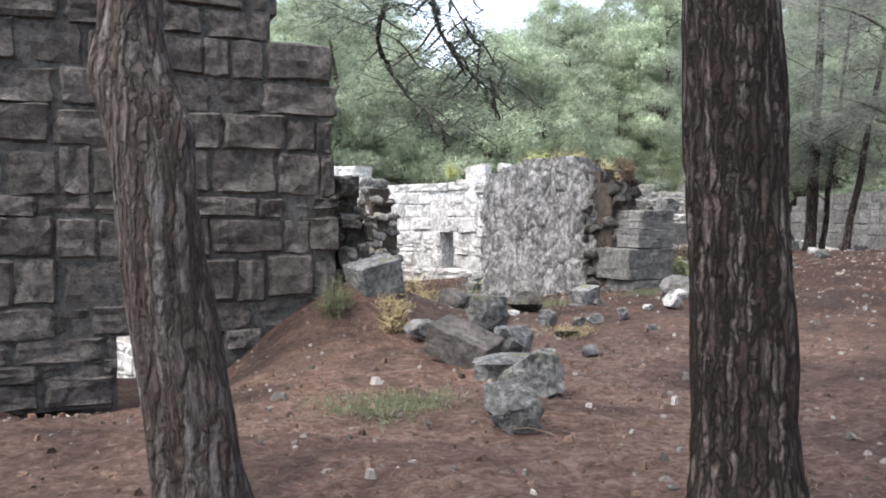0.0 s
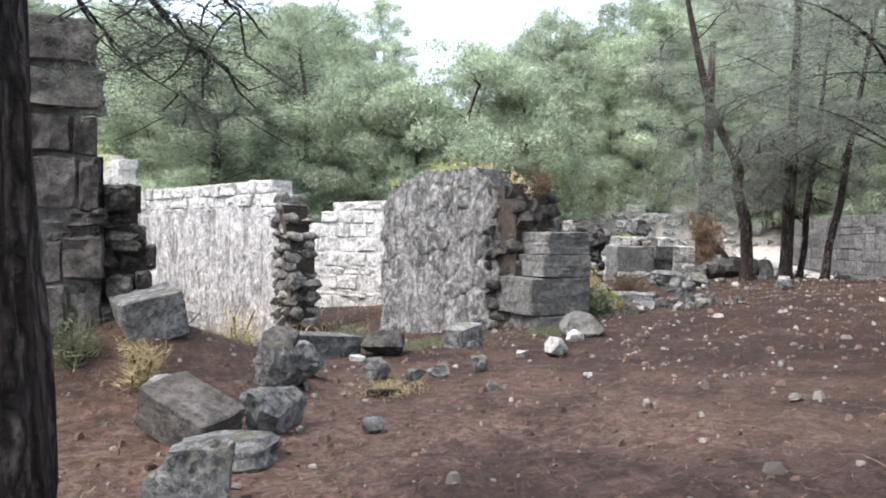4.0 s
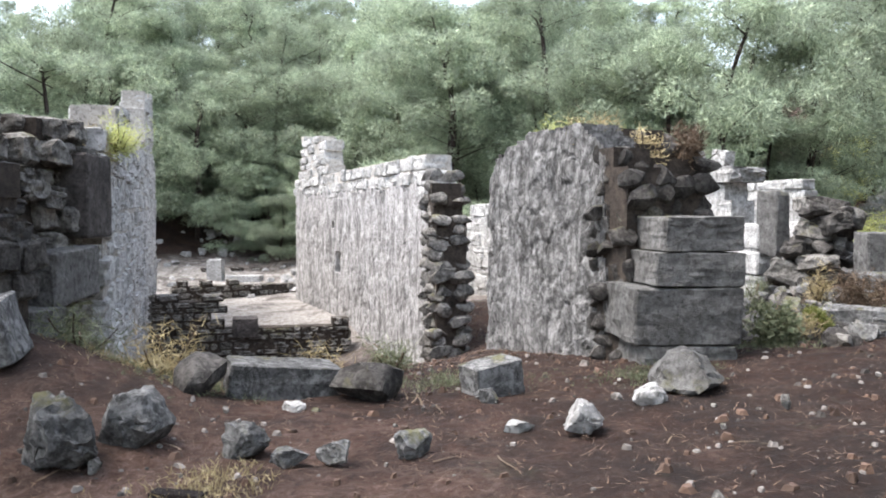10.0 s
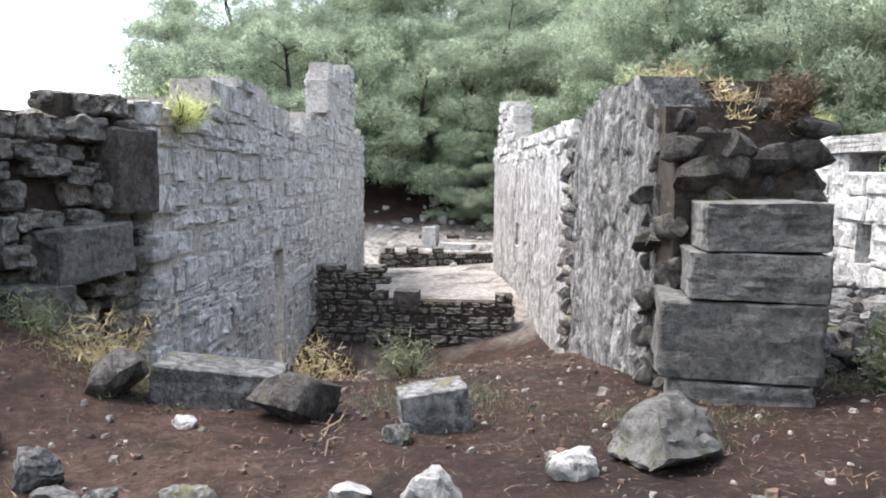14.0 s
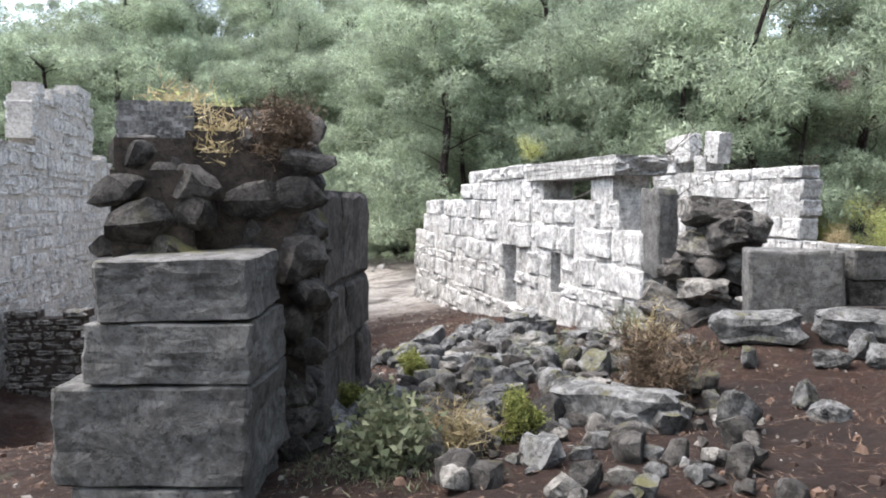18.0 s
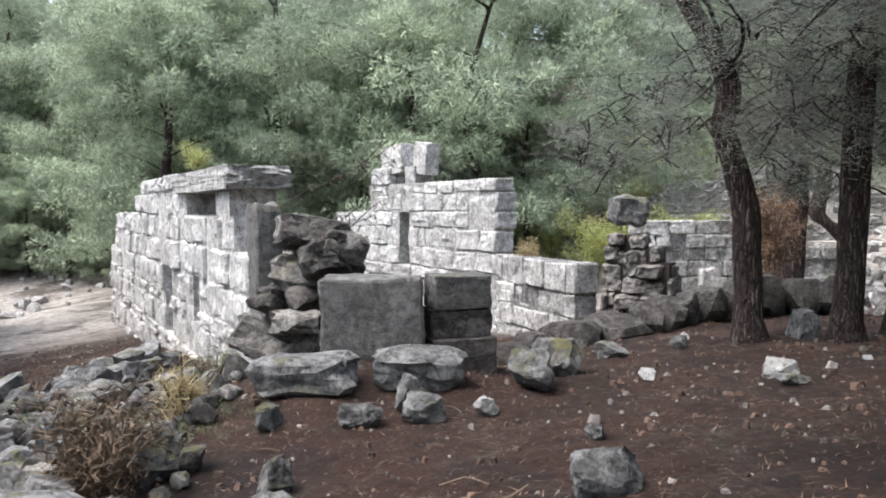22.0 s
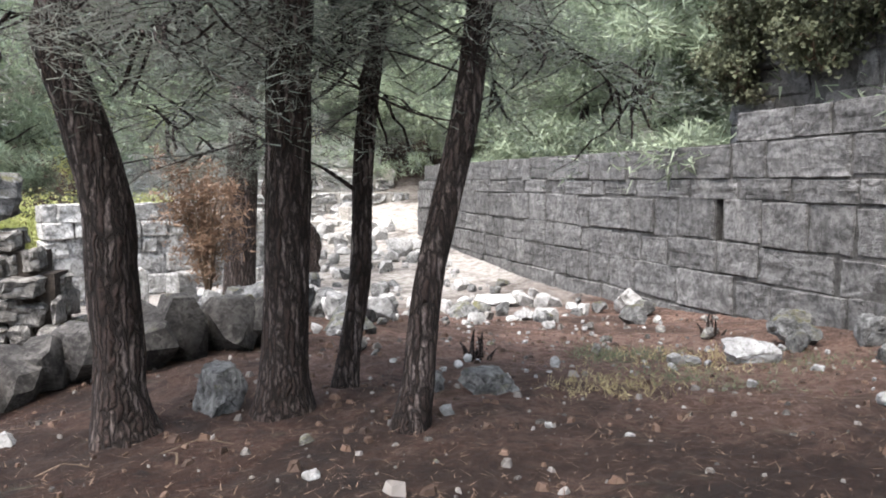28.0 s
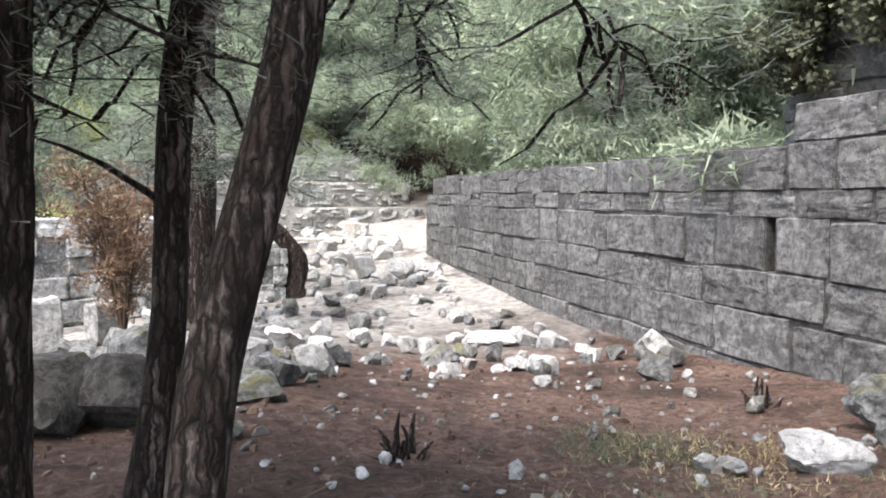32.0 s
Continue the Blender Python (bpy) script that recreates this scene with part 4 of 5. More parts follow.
def litter(name, label, count, area, mat, size, seed):
    """Countless chips and twigs on the ground, as one mesh."""
    r = np.random.RandomState(seed)
    x0, x1, y0, y1 = area
    x, y = r.uniform(x0, x1, count), r.uniform(y0, y1, count)
    z = ground_z(x, y)
    vs, fs = [], []
    for i in range(count):
        s, a = size * (0.4 + r.rand() ** 3 * 1.8), r.rand() * 6.283
        k = len(vs)
        zz = z[i] + 0.05 * noise.noise(Vector((x[i], y[i], 0)) * 1.1) + 0.03 * noise.noise(Vector((x[i], y[i], 0)) * 3.3) + 0.022 * noise.noise(Vector((x[i], y[i], 0)) * 7.7)
        q, h = 0.45 + 0.5 * r.rand(), s * (0.3 + 0.5 * r.rand())
        for level, wide in ((-0.01, 1.0), (h, 0.6)):
            for m in range(5):
                e = m * 1.2566 + r.rand() * 0.7
                rad = s * wide * (0.7 + 0.5 * r.rand())
                ex, ey = math.cos(e) * rad, math.sin(e) * rad * q
                vs.append((x[i] + ex * math.cos(a) - ey * math.sin(a), y[i] + ex * math.sin(a) + ey * math.cos(a), zz + level * (0.75 + 0.5 * r.rand())))
        fs += [(k + m, k + (m + 1) % 5, k + 5 + (m + 1) % 5, k + 5 + m) for m in range(5)] + [tuple(range(k + 5, k + 10))]
    tagged(new(name, mesh_of(name, vs, fs, mat)), label, "gravel", kind="stuff")


M_CHIP = leaf_material("stone_chips", (0.045, 0.038, 0.033), (0.27, 0.24, 0.215), 0.02)
M_CLOD = leaf_material("bark_clods", (0.035, 0.022, 0.016), (0.13, 0.08, 0.056), 0.02)
litter("stone_chips", "small pale stone chips strewn over the ground", 9000, (-5, 21, 2, 34), M_CHIP, 0.022, 1)
litter("small_gravel", "broken grey stones scattered on the earth", 700, (-5, 21, 3, 34), M_CHIP, 0.045, 3)
litter("bark_scraps", "dark bark scraps and cone pieces strewn over the ground", 12000, (-5, 20, 2, 31), M_CLOD, 0.03, 2)
M_STRAW = leaf_material("fallen_needles", (0.07, 0.04, 0.028), (0.34, 0.23, 0.16), 0.1)


def fallen_needles(count, area, seed):
    """Dry needles and straws lying flat on the ground, as one mesh."""
    r = np.random.RandomState(seed)
    x0, x1, y0, y1 = area
    x, y = r.uniform(x0, x1, count), r.uniform(y0, y1, count)
    z = ground_z(x, y) + np.array([0.05 * noise.noise(Vector((p, q, 0)) * 1.1) + 0.03 * noise.noise(Vector((p, q, 0)) * 3.3) for p, q in zip(x, y)]) + 0.012
    a, l, w = r.uniform(0, 6.283, count), r.uniform(0.03, 0.11, count), r.uniform(0.0015, 0.004, count)
    dx, dy = np.cos(a), np.sin(a)
    v = np.stack([np.stack([x - dy * w, y + dx * w, z], 1), np.stack([x + dy * w, y - dx * w, z], 1), np.stack([x + dx * l, y + dy * l, z + r.uniform(0, 0.03, count)], 1)], 1).reshape(-1, 3)
    tagged(new("fallen_needles", mesh_of("fallen_needles", v.tolist(), np.arange(count * 3).reshape(-1, 3).tolist(), M_STRAW)), "dry brown pine needles strewn over the earth", "needles", kind="stuff")


fallen_needles(60000, (-3, 20, 3, 28), 9)

# ---- trees ----
def tube(path, segs, rough, seed, plate=0.0):
    """A tapering, uneven stem along (x, y, z, radius) points, smoothed."""
    pts = [np.array(p, float) for p in path]
    fine = []
    for i in range(len(pts) - 1):
        p0, p1, p2, p3 = pts[max(i - 1, 0)], pts[i], pts[i + 1], pts[min(i + 2, len(pts) - 1)]
        steps = max(2, int(np.linalg.norm((p2 - p1)[:3]) / (0.05 if plate else 0.3)))
        for t in np.linspace(0, 1, steps, endpoint=(i == len(pts) - 2)):
            fine.append(0.5 * ((2 * p1) + (p2 - p0) * t + (2 * p0 - 5 * p1 + 4 * p2 - p3) * t * t + (3 * p1 - p0 - 3 * p2 + p3) * t ** 3))
    vs, fs = [], []
    off = Vector((seed * 7.3, seed * 3.1, 0))
    for i, p in enumerate(fine):
        for k in range(segs):
            a = 2 * math.pi * k / segs
            r = max(p[3], 0.006) * (1 + rough * noise.noise(Vector((math.cos(a) * 1.6, math.sin(a) * 1.6, p[2] * 1.4)) + off))
            if plate:
                d, _ = noise.voronoi(Vector((math.cos(a) * 20 * p[3] + 0.6 * noise.noise(Vector((a, p[2] * 3, 0)) + off), math.sin(a) * 20 * p[3], p[2] * 1.5)) + off)
                r += plate * (min(d[1] - d[0], 0.35) - 0.2)
            vs.append((p[0] + r * math.cos(a), p[1] + r * math.sin(a), p[2]))
    for i in range(len(fine) - 1):
        for k in range(segs):
            a, b = i * segs + k, i * segs + (k + 1) % segs
            fs.append((a, b, b + segs, a + segs))
    return vs, fs


def add(to, vs, fs):
    k = len(to[0])
    to[0].extend(vs)
    to[1].extend([tuple(i + k for i in f) for f in fs])


def tufts(centres, per, length, width, seed, up=0.5, spread=0.25):
    """Sprays of needles: slim triangles fanned out from points round each centre."""
    r = np.random.RandomState(seed)
    c = np.repeat(np.asarray(centres, float), per, axis=0)
    n = len(c)
    base = c + r.normal(0, spread, (n, 3)) * (1, 1, 0.85)
    d = r.normal(0, 1, (n, 3))
    d[:, 2] = np.abs(d[:, 2]) * up + r.normal(0, 0.3, n)
    d /= np.linalg.norm(d, axis=1)[:, None]
    side = np.cross(d, r.normal(0, 1, (n, 3)))
    side /= np.linalg.norm(side, axis=1)[:, None] + 1e-9
    l, w = length * r.uniform(0.6, 1.3, (n, 1)), width * r.uniform(0.6, 1.4, (n, 1))
    v = np.stack([base - side * w, base + side * w, base + d * l], 1).reshape(-1, 3)
    f = np.arange(n * 3).reshape(-1, 3)
    return v, f


def clumps(centres, per, size, leaf, width, seed):
    """Rounded brushes of needles: leaves that stand off a flattened ball round each centre."""
    r = np.random.RandomState(seed)
    m = len(centres)
    c = np.repeat(np.asarray(centres, float), per, axis=0)
    grow = np.repeat(r.uniform(0.55, 1.25, m), per)[:, None]
    n = len(c)
    d = r.normal(0, 1, (n, 3))
    d[:, 2] += 0.25
    d /= np.linalg.norm(d, axis=1)[:, None]
    base = c + d * grow * size * (1, 1, 0.62) * r.uniform(0.25, 0.9, (n, 1)) ** 0.6
    along = np.cross(d, r.normal(0, 1, (n, 3)))
    along /= np.linalg.norm(along, axis=1)[:, None] + 1e-9
    tip = along * 0.75 + d * 0.65 + r.normal(0, 0.2, (n, 3))
    tip /= np.linalg.norm(tip, axis=1)[:, None]
    side = np.cross(tip, d + r.normal(0, 0.3, (n, 3)))
    side /= np.linalg.norm(side, axis=1)[:, None] + 1e-9
    w = width * r.uniform(0.6, 1.4, (n, 1))
    v = np.stack([base - side * w, base + side * w, base + tip * leaf * r.uniform(0.6, 1.3, (n, 1))], 1).reshape(-1, 3)
    return v, np.arange(n * 3).reshape(-1, 3)


def limb_path(rng, x, y, z, yaw, reach, rise, r, droop=0.0):
    pts, h = [], z
    a = yaw
    for i in range(5):
        t = i / 4
        pts.append((x, y, h, r * (1 - 0.85 * t) + 0.008))
        a += rng.uniform(-0.35, 0.35)
        x, y = x + math.cos(a) * reach / 4, y + math.sin(a) * reach / 4
        h += rise / 4 * (1 - t * droop * 2) + rng.uniform(-0.1, 0.1)
    return pts


def pine(label, path, bark, seed, limbs=10, first=0.35, reach=2.2, needles=M_NEEDLE, segs=14, plate=0.0, clump=70, crown_scale=1.0, dead=3, trunk_rough=0.1, length=0.17, width=0.006, thick=0.045, brush=0.0):
    """A pine at the given stem path, with limbs and a ragged crown of needle sprays."""
    rng = random.Random(seed)
    thing = tagged(new("pine_tree"), label, "pine tree")
    b = path[0]
    thing.location = (b[0], b[1], b[2])
    local = [(p[0] - b[0], p[1] - b[1], p[2] - b[2], p[3]) for p in path]
    t = ([], [])
    add(t, *tube(local, segs, trunk_rough, seed, plate))
    new_trunk = new("trunk", mesh_of("trunk", t[0], t[1], bark, True))
    new_trunk.parent = thing
    top = local[-1][2]
    wood, centres = ([], []), []
    single = segs > 10
    for i in range(limbs + dead):
        f = rng.uniform(first, 0.98) if i < limbs else rng.uniform(0.2, first)
        z = top * f
        p = next((q for q in zip(local, local[1:]) if q[0][2] <= z <= q[1][2]), (local[-2], local[-1]))
        s = (z - p[0][2]) / max(p[1][2] - p[0][2], 1e-6)
        x, y = p[0][0] + (p[1][0] - p[0][0]) * s, p[0][1] + (p[1][1] - p[0][1]) * s
        rr = reach * (1.15 - 0.75 * abs(f - 0.5)) * rng.uniform(0.6, 1.2)
        yaw = rng.uniform(0, 6.283)
        lp = limb_path(rng, x, y, z, yaw, rr * (0.6 if i >= limbs else 1), rng.uniform(-0.1, 0.8) * rr * 0.6, thick * (1 + 0.4 * rng.random()), 0.5)
        add(wood, *tube(lp, 6, 0.1, seed + i))
        for j in range(3 if brush else 5):
            q = lp[rng.randrange(2, 5)]
            a2, l2 = rng.uniform(0, 6.283), rr * rng.uniform(0.2, 0.45)
            tp = limb_path(rng, q[0], q[1], q[2], a2, l2, rng.uniform(-0.15, 0.3) * l2, thick * 0.33, 0.4)
            add(wood, *tube(tp, 4, 0.0, seed + i + j))
            if i < limbs:
                centres += [tp[4][:3]] if brush else [tp[k][:3] for k in (2, 3, 4)]
        if i < limbs:
            centres += [lp[4][:3]] if brush else [lp[k][:3] for k in (3, 4)]
        if single:
            part_limb = new("limb", mesh_of("limb", wood[0], wood[1], bark, True))
            part_limb.parent = thing
            wood = ([], [])
    centres += [(local[-1][0] + rng.gauss(0, 0.4), local[-1][1] + rng.gauss(0, 0.4), top + rng.uniform(-0.4, 0.6)) for _ in range(8)]
    if not single:
        w = tagged(new("branchwork", mesh_of("branchwork", wood[0], wood[1], bark, True)), kind="stuff")
        w.parent = thing
    if brush:
        v, f = clumps(centres, clump, brush, length, width, seed)
    else:
        v, f = tufts(centres, clump, length * crown_scale, width * crown_scale, seed, spread=0.26 * crown_scale)
    crown = new("crown", mesh_of("crown", v.tolist(), f.tolist(), needles))
    crown.parent = thing
    return thing


def stem(x, y, h, r, lean=(0, 0), bends=(), flare=1.35):
    """Stem points from the ground up, leaning by (dx, dy) over its height, with bends (height, dx, dy)."""
    z0 = gz(x, y) - 0.15
    pts = [(x, y, z0, r * flare), (x + lean[0] * 0.06, y + lean[1] * 0.06, z0 + 0.4, r * (0.78 + 0.2 * flare))]
    hs = sorted({1.2, 2.4, 3.6, *[b[0] for b in bends], h * 0.6, h})
    for k in hs:
        dx = sum(b[1] for b in bends if abs(b[0] - k) < 1e-6)
        dy = sum(b[2] for b in bends if abs(b[0] - k) < 1e-6)
        pts.append((x + lean[0] * k / h + dx, y + lean[1] * k / h + dy, z0 + k, r * (1 - 0.75 * max(k - 2, 0) / h)))
    return pts


BIG = pine("large pine with cracked red-brown bark beside the path", stem(1.735, 3.68, 10, 0.243, (-0.5, 0.2), (), 1.5), M_BARK, 301, 14, 0.42, 3.2, segs=96, plate=0.05, dead=0)
pine("leaning pine with pale peeling bark and a crooked stem", [(-0.76, 3.15, -0.2, 0.25), (-0.81, 3.15, 0.25, 0.19), (-0.93, 3.15, 1.0, 0.178), (-0.965, 3.15, 1.47, 0.168), (-0.985, 3.15, 1.7, 0.166), (-1.02, 3.16, 1.9, 0.178), (-1.09, 3.17, 2.08, 0.165), (-1.11, 3.19, 2.28, 0.13), (-1.13, 3.22, 2.6, 0.125), (-1.3, 3.3, 4.0, 0.115), (-1.5, 3.4, 6.0, 0.085), (-1.6, 3.5, 9.0, 0.03)], M_BARK_PALE, 302, 12, 0.5, 2.8, segs=80, plate=0.035, dead=0, trunk_rough=0.22)
GROVE = [pine("pine with a bowed dark trunk in the grove", stem(11.41, 25.35, 9, 0.17, (-1.0, 0.2), [(9 * 0.6, -0.6, 0), (9, -1.0, 0), (0.75, 0.03, 0), (1.2, 0.05, 0), (1.8, 0.1, 0), (2.4, 0.02, 0), (2.9, -0.06, 0), (3.6, 0.02, 0)], 1.75), M_BARK, 303, 18, 0.3, 3.0, M_NEEDLE_SHADED, 36, 0.02, clump=50, length=0.12, width=0.0042, thick=0.022, dead=1)]
GROVE += [pine("straight dark pine in the grove", stem(12.5, 25.4, 10, 0.175, (0.4, 0.2), (), 1.75), M_BARK, 304, 18, 0.27, 3.2, M_NEEDLE_SHADED, 36, 0.02, clump=50, length=0.12, width=0.0042, thick=0.022, dead=1)]
GROVE += [pine("slender dark pine in the grove", stem(13.1, 25.85, 8, 0.09, (0.95, 0.2), [(1.2, 0.03, 0), (2.4, -0.04, 0)], 1.7), M_BARK, 305, 15, 0.3, 2.4, M_NEEDLE_SHADED, 24, 0.012, clump=50, length=0.12, width=0.0042, thick=0.022, dead=1)]
GROVE += [pine("slanting slim pine in the grove", stem(13.22, 24.6, 8, 0.11, (1.6, 0.4), [(1.2, -0.03, 0), (2.4, 0.04, 0)], 1.6), M_BARK, 306, 15, 0.3, 2.6, M_NEEDLE_SHADED, 24, 0.012, clump=50, length=0.12, width=0.0042, thick=0.022, dead=1)]
GROVE += [pine("thick old pine behind the ledge", stem(13.7, 36.8, 11, 0.34, (0.5, 0.5)), M_BARK, 307, 18, 0.27, 3.6, M_NEEDLE_SHADED, 30, 0.02, clump=50, length=0.12, width=0.0042, thick=0.022, dead=1)]
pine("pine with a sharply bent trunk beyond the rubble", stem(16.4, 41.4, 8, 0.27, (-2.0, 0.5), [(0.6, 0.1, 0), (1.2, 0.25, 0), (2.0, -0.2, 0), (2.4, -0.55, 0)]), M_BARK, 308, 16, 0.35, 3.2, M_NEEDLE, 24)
EDGE = pine("tall pine at the edge of the clearing", stem(12.65, 19.3, 11, 0.27, (-0.7, 0.4)), M_BARK_PALE, 309, 22, 0.26, 3.6, M_NEEDLE_SHADED, 40, 0.03, clump=110)
# pines out of view, added only to shade the path and its ground
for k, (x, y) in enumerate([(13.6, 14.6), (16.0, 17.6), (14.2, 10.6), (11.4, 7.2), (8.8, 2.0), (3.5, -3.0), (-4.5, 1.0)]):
    pine("tall unseen pine added to shade the walked path", stem(x, y, 9 + k % 3, 0.2, (-0.6, 0.3)), M_BARK, 320 + k, 18, 0.36, 3.6, M_NEEDLE_SHADED, 16)


def bough(tree, pts, r, seed, mat, per=90, width=0.005):
    """A long drooping bough with twigs and needle sprays, part of its tree."""
    q = random.Random(seed)
    o = tree.location
    path = [(x - o.x, y - o.y, z - o.z, r * (1 - 0.8 * i / (len(pts) - 1))) for i, (x, y, z) in enumerate(pts)]
    wood, cs = ([], []), []
    add(wood, *tube(path, 7, 0.15, seed))
    for i in range(1, len(path)):
        for _ in range(11):
            s = q.random()
            p = [path[i - 1][k] + (path[i][k] - path[i - 1][k]) * s for k in range(3)]
            tp = limb_path(q, *p, q.uniform(0, 6.283), q.uniform(0.4, 1.0), q.uniform(-0.5, 0.1), 0.009, 0.3)
            add(wood, *tube(tp, 4, 0, seed + i))
            if q.random() < 0.75:
                cs += [tp[k][:3] for k in (2, 3, 4)]
    ob = new("bough", mesh_of("bough", wood[0], wood[1], M_BARK, True))
    ob.parent = tree
    v, f = tufts(cs, per, 0.12, width * 0.8, seed, 0.4, 0.12)
    nd = new("needle_sprays", mesh_of("needle_sprays", v.tolist(), f.tolist(), mat))
    nd.parent = ob


bough(BIG, [(1.6, 3.9, 4.7), (1.1, 5.8, 4.8), (0.4, 7.4, 4.4), (0.1, 8.0, 3.8), (0.4, 8.4, 3.2), (1.0, 8.6, 2.7)], 0.06, 71, M_NEEDLE_DEEPSHADE, 80, 0.005)
bough(BIG, [(1.1, 5.8, 4.8), (0.9, 7.0, 4.6), (0.5, 8.0, 4.5), (0.3, 8.8, 4.0), (0.7, 9.3, 3.5)], 0.04, 73, M_NEEDLE_DEEPSHADE, 70, 0.005)
bough(BIG, [(-0.35, 8.0, 3.7), (-0.5, 8.8, 3.5), (-0.2, 9.6, 3.0), (0.3, 10.2, 2.7)], 0.03, 72, M_NEEDLE_DEEPSHADE, 60)

q = random.Random(760)
for k, tree in enumerate(GROVE):
    o = tree.location
    for i in range(5 if k < 4 else 8):
        a, reach, z = i * 0.9 + q.uniform(0, 0.5), q.uniform(1.3, 2.6), q.uniform(2.9, 4.6)
        lean = (-0.3, 0.1, 0.2, 0.55, 0.1)[k]
        pts = [(o.x + lean * z / 4 + math.cos(a) * reach * s, o.y + math.sin(a) * reach * s, o.z + z + 0.35 * s - 0.9 * s * s) for s in (0, 0.35, 0.7, 1.0)]
        bough(tree, pts, 0.02, 770 + 20 * k + i, M_NEEDLE_SHADED, 40)
bough(EDGE, [(12.9, 19.3, 5.2), (11.0, 19.9, 5.3), (9.0, 20.2, 4.7), (7.3, 20.2, 3.8)], 0.06, 761, M_NEEDLE_DEEPSHADE, 90)
bough(EDGE, [(12.8, 19.4, 4.6), (12.6, 20.8, 4.8), (12.2, 22.0, 4.3), (11.7, 22.6, 3.9)], 0.045, 762, M_NEEDLE_SHADED, 40)
# two high boughs above the view, added to shade the ground below
bough(EDGE, [(12.9, 19.3, 6.5), (10.8, 18.6, 6.9), (9.0, 17.6, 6.8), (7.6, 16.6, 6.5)], 0.07, 763, M_NEEDLE_SHADED, 160)
bough(EDGE, [(12.9, 19.3, 7.0), (11.4, 17.6, 7.6), (10.2, 16.0, 7.6), (9.4, 14.6, 7.2)], 0.07, 764, M_NEEDLE_SHADED, 160)

# ---- forest ----
KINDS = []
for k in range(5):
    rr = random.Random(400 + k)
    h = (9, 11, 8, 12, 10)[k]
    path = [(0, 200 + 30 * k, -0.3, 0.22), (0.2 * rr.gauss(0, 1), 200 + 30 * k, 2.5, 0.19), (0.5 * rr.gauss(0, 1), 200 + 30 * k + 0.4 * rr.gauss(0, 1), h * 0.6, 0.13), (0.6 * rr.gauss(0, 1), 200 + 30 * k, h, 0.05)]
    KINDS.append(pine("tall green pine on the wooded slope", path, M_BARK, 410 + k, 34, 0.1, 3.6, M_NEEDLE, 8, 0, 230, 1.5, 2, length=0.26, width=0.022, brush=0.95))
rng = random.Random(99)
spots = []
def open_ground(x, y):
    """True where the clearing, the ruins or the path lie."""
    if -33 < x < 22.8 and -4 < y < 46 - 0.12 * x and not (x < -13 and y < 22) and not (-14 < x < 8 and y > 44):
        return True
    if 6 < x < 25 and 40 < y < 60:
        return True
    return math.hypot(x - 8, y - 14) < 13


tries = 0
while len(spots) < 260 and tries < 12000:
    tries += 1
    a, d = (rng.uniform(0.1, 3.3) if rng.random() < 0.85 else rng.uniform(0, 6.283)), 14 + 62 * rng.random() ** 0.8
    x, y = 4 + d * math.cos(a), 20 + d * math.sin(a) * 1.1
    if y < 5 and rng.random() < 0.6:
        continue
    if abs(math.degrees(math.atan2(x, y)) - 3) < 4.5 and y > 58 or 59 < math.degrees(math.atan2(6.4 - x, y - 8.7)) < 77 or open_ground(x, y) or any(math.hypot(x - p, y - q) < 3.4 for p, q in spots):
        continue
    spots.append((x, y))
spots += [(-29, 47), (-33, 50), (-36, 44), (-6, 46.5), (-1.5, 46), (3.5, 45.5), (-11, 45.5), (-16, 51), (24, 31), (25, 38), (24.5, 24), (0.5, 49), (7, 51), (-9, 49), (11, 62), (15, 61), (19, 62), (25, 54), (-27, 53), (-21, 53), (14.5, 60.5), (17.5, 60), (21, 59.5), (23, 57.5)]
for k, (x, y) in enumerate(spots):
    t = copy_thing(KINDS[k % 5], pose(x, y, gz(x, y) - 0.1, 0, 0, rng.uniform(0, 360)))
    s = rng.uniform(0.8, 1.3)
    t.scale = (s, s, s * rng.uniform(0.9, 1.15))
    t["group"] = "forest pines"
for k, t in enumerate(KINDS):
    x, y = [(-28, 50), (-30, 30), (28, 52), (30, 44), (12, 66)][k]
    t.location = (x, y, gz(x, y) - 0.1)


def shrub(name, label, x, y, z, w, h, mat, seed, count=60, length=0.1, width=0.02, category="shrub"):
    """A loose bush: twigs with many small leaves."""
    r = random.Random(seed)
    thing = tagged(new(name), label, category)
    thing.location = (x, y, z)
    wood, cs = ([], []), []
    for i in range(9):
        a = r.uniform(0, 6.283)
        lp = limb_path(r, 0, 0, 0, a, w * 0.5 * r.uniform(0.3, 1), h * r.uniform(0.5, 1), 0.012)
        add(wood, *tube(lp, 4, 0, seed + i))
        cs += [q[:3] for q in lp[1:]]
        if w > 1.2:
            for q in lp[2:]:
                for _ in range(3):
                    tp = limb_path(r, *q[:3], r.uniform(0, 6.283), w * r.uniform(0.1, 0.3), h * r.uniform(-0.1, 0.25), 0.008)
                    add(wood, *tube(tp, 3, 0, seed))
                    cs += [tp[3][:3], tp[4][:3]]
    t = new("branchwork", mesh_of("branchwork", wood[0], wood[1], M_TWIG))
    t.parent = thing
    v, f = tufts(cs, count if w <= 1.2 else count // 6, length, width, seed, 0.8, w * (0.12 if w <= 1.2 else 0.06))
    c = new("foliage", mesh_of("foliage", v.tolist(), f.tolist(), mat))
    c.parent = thing
    return thing


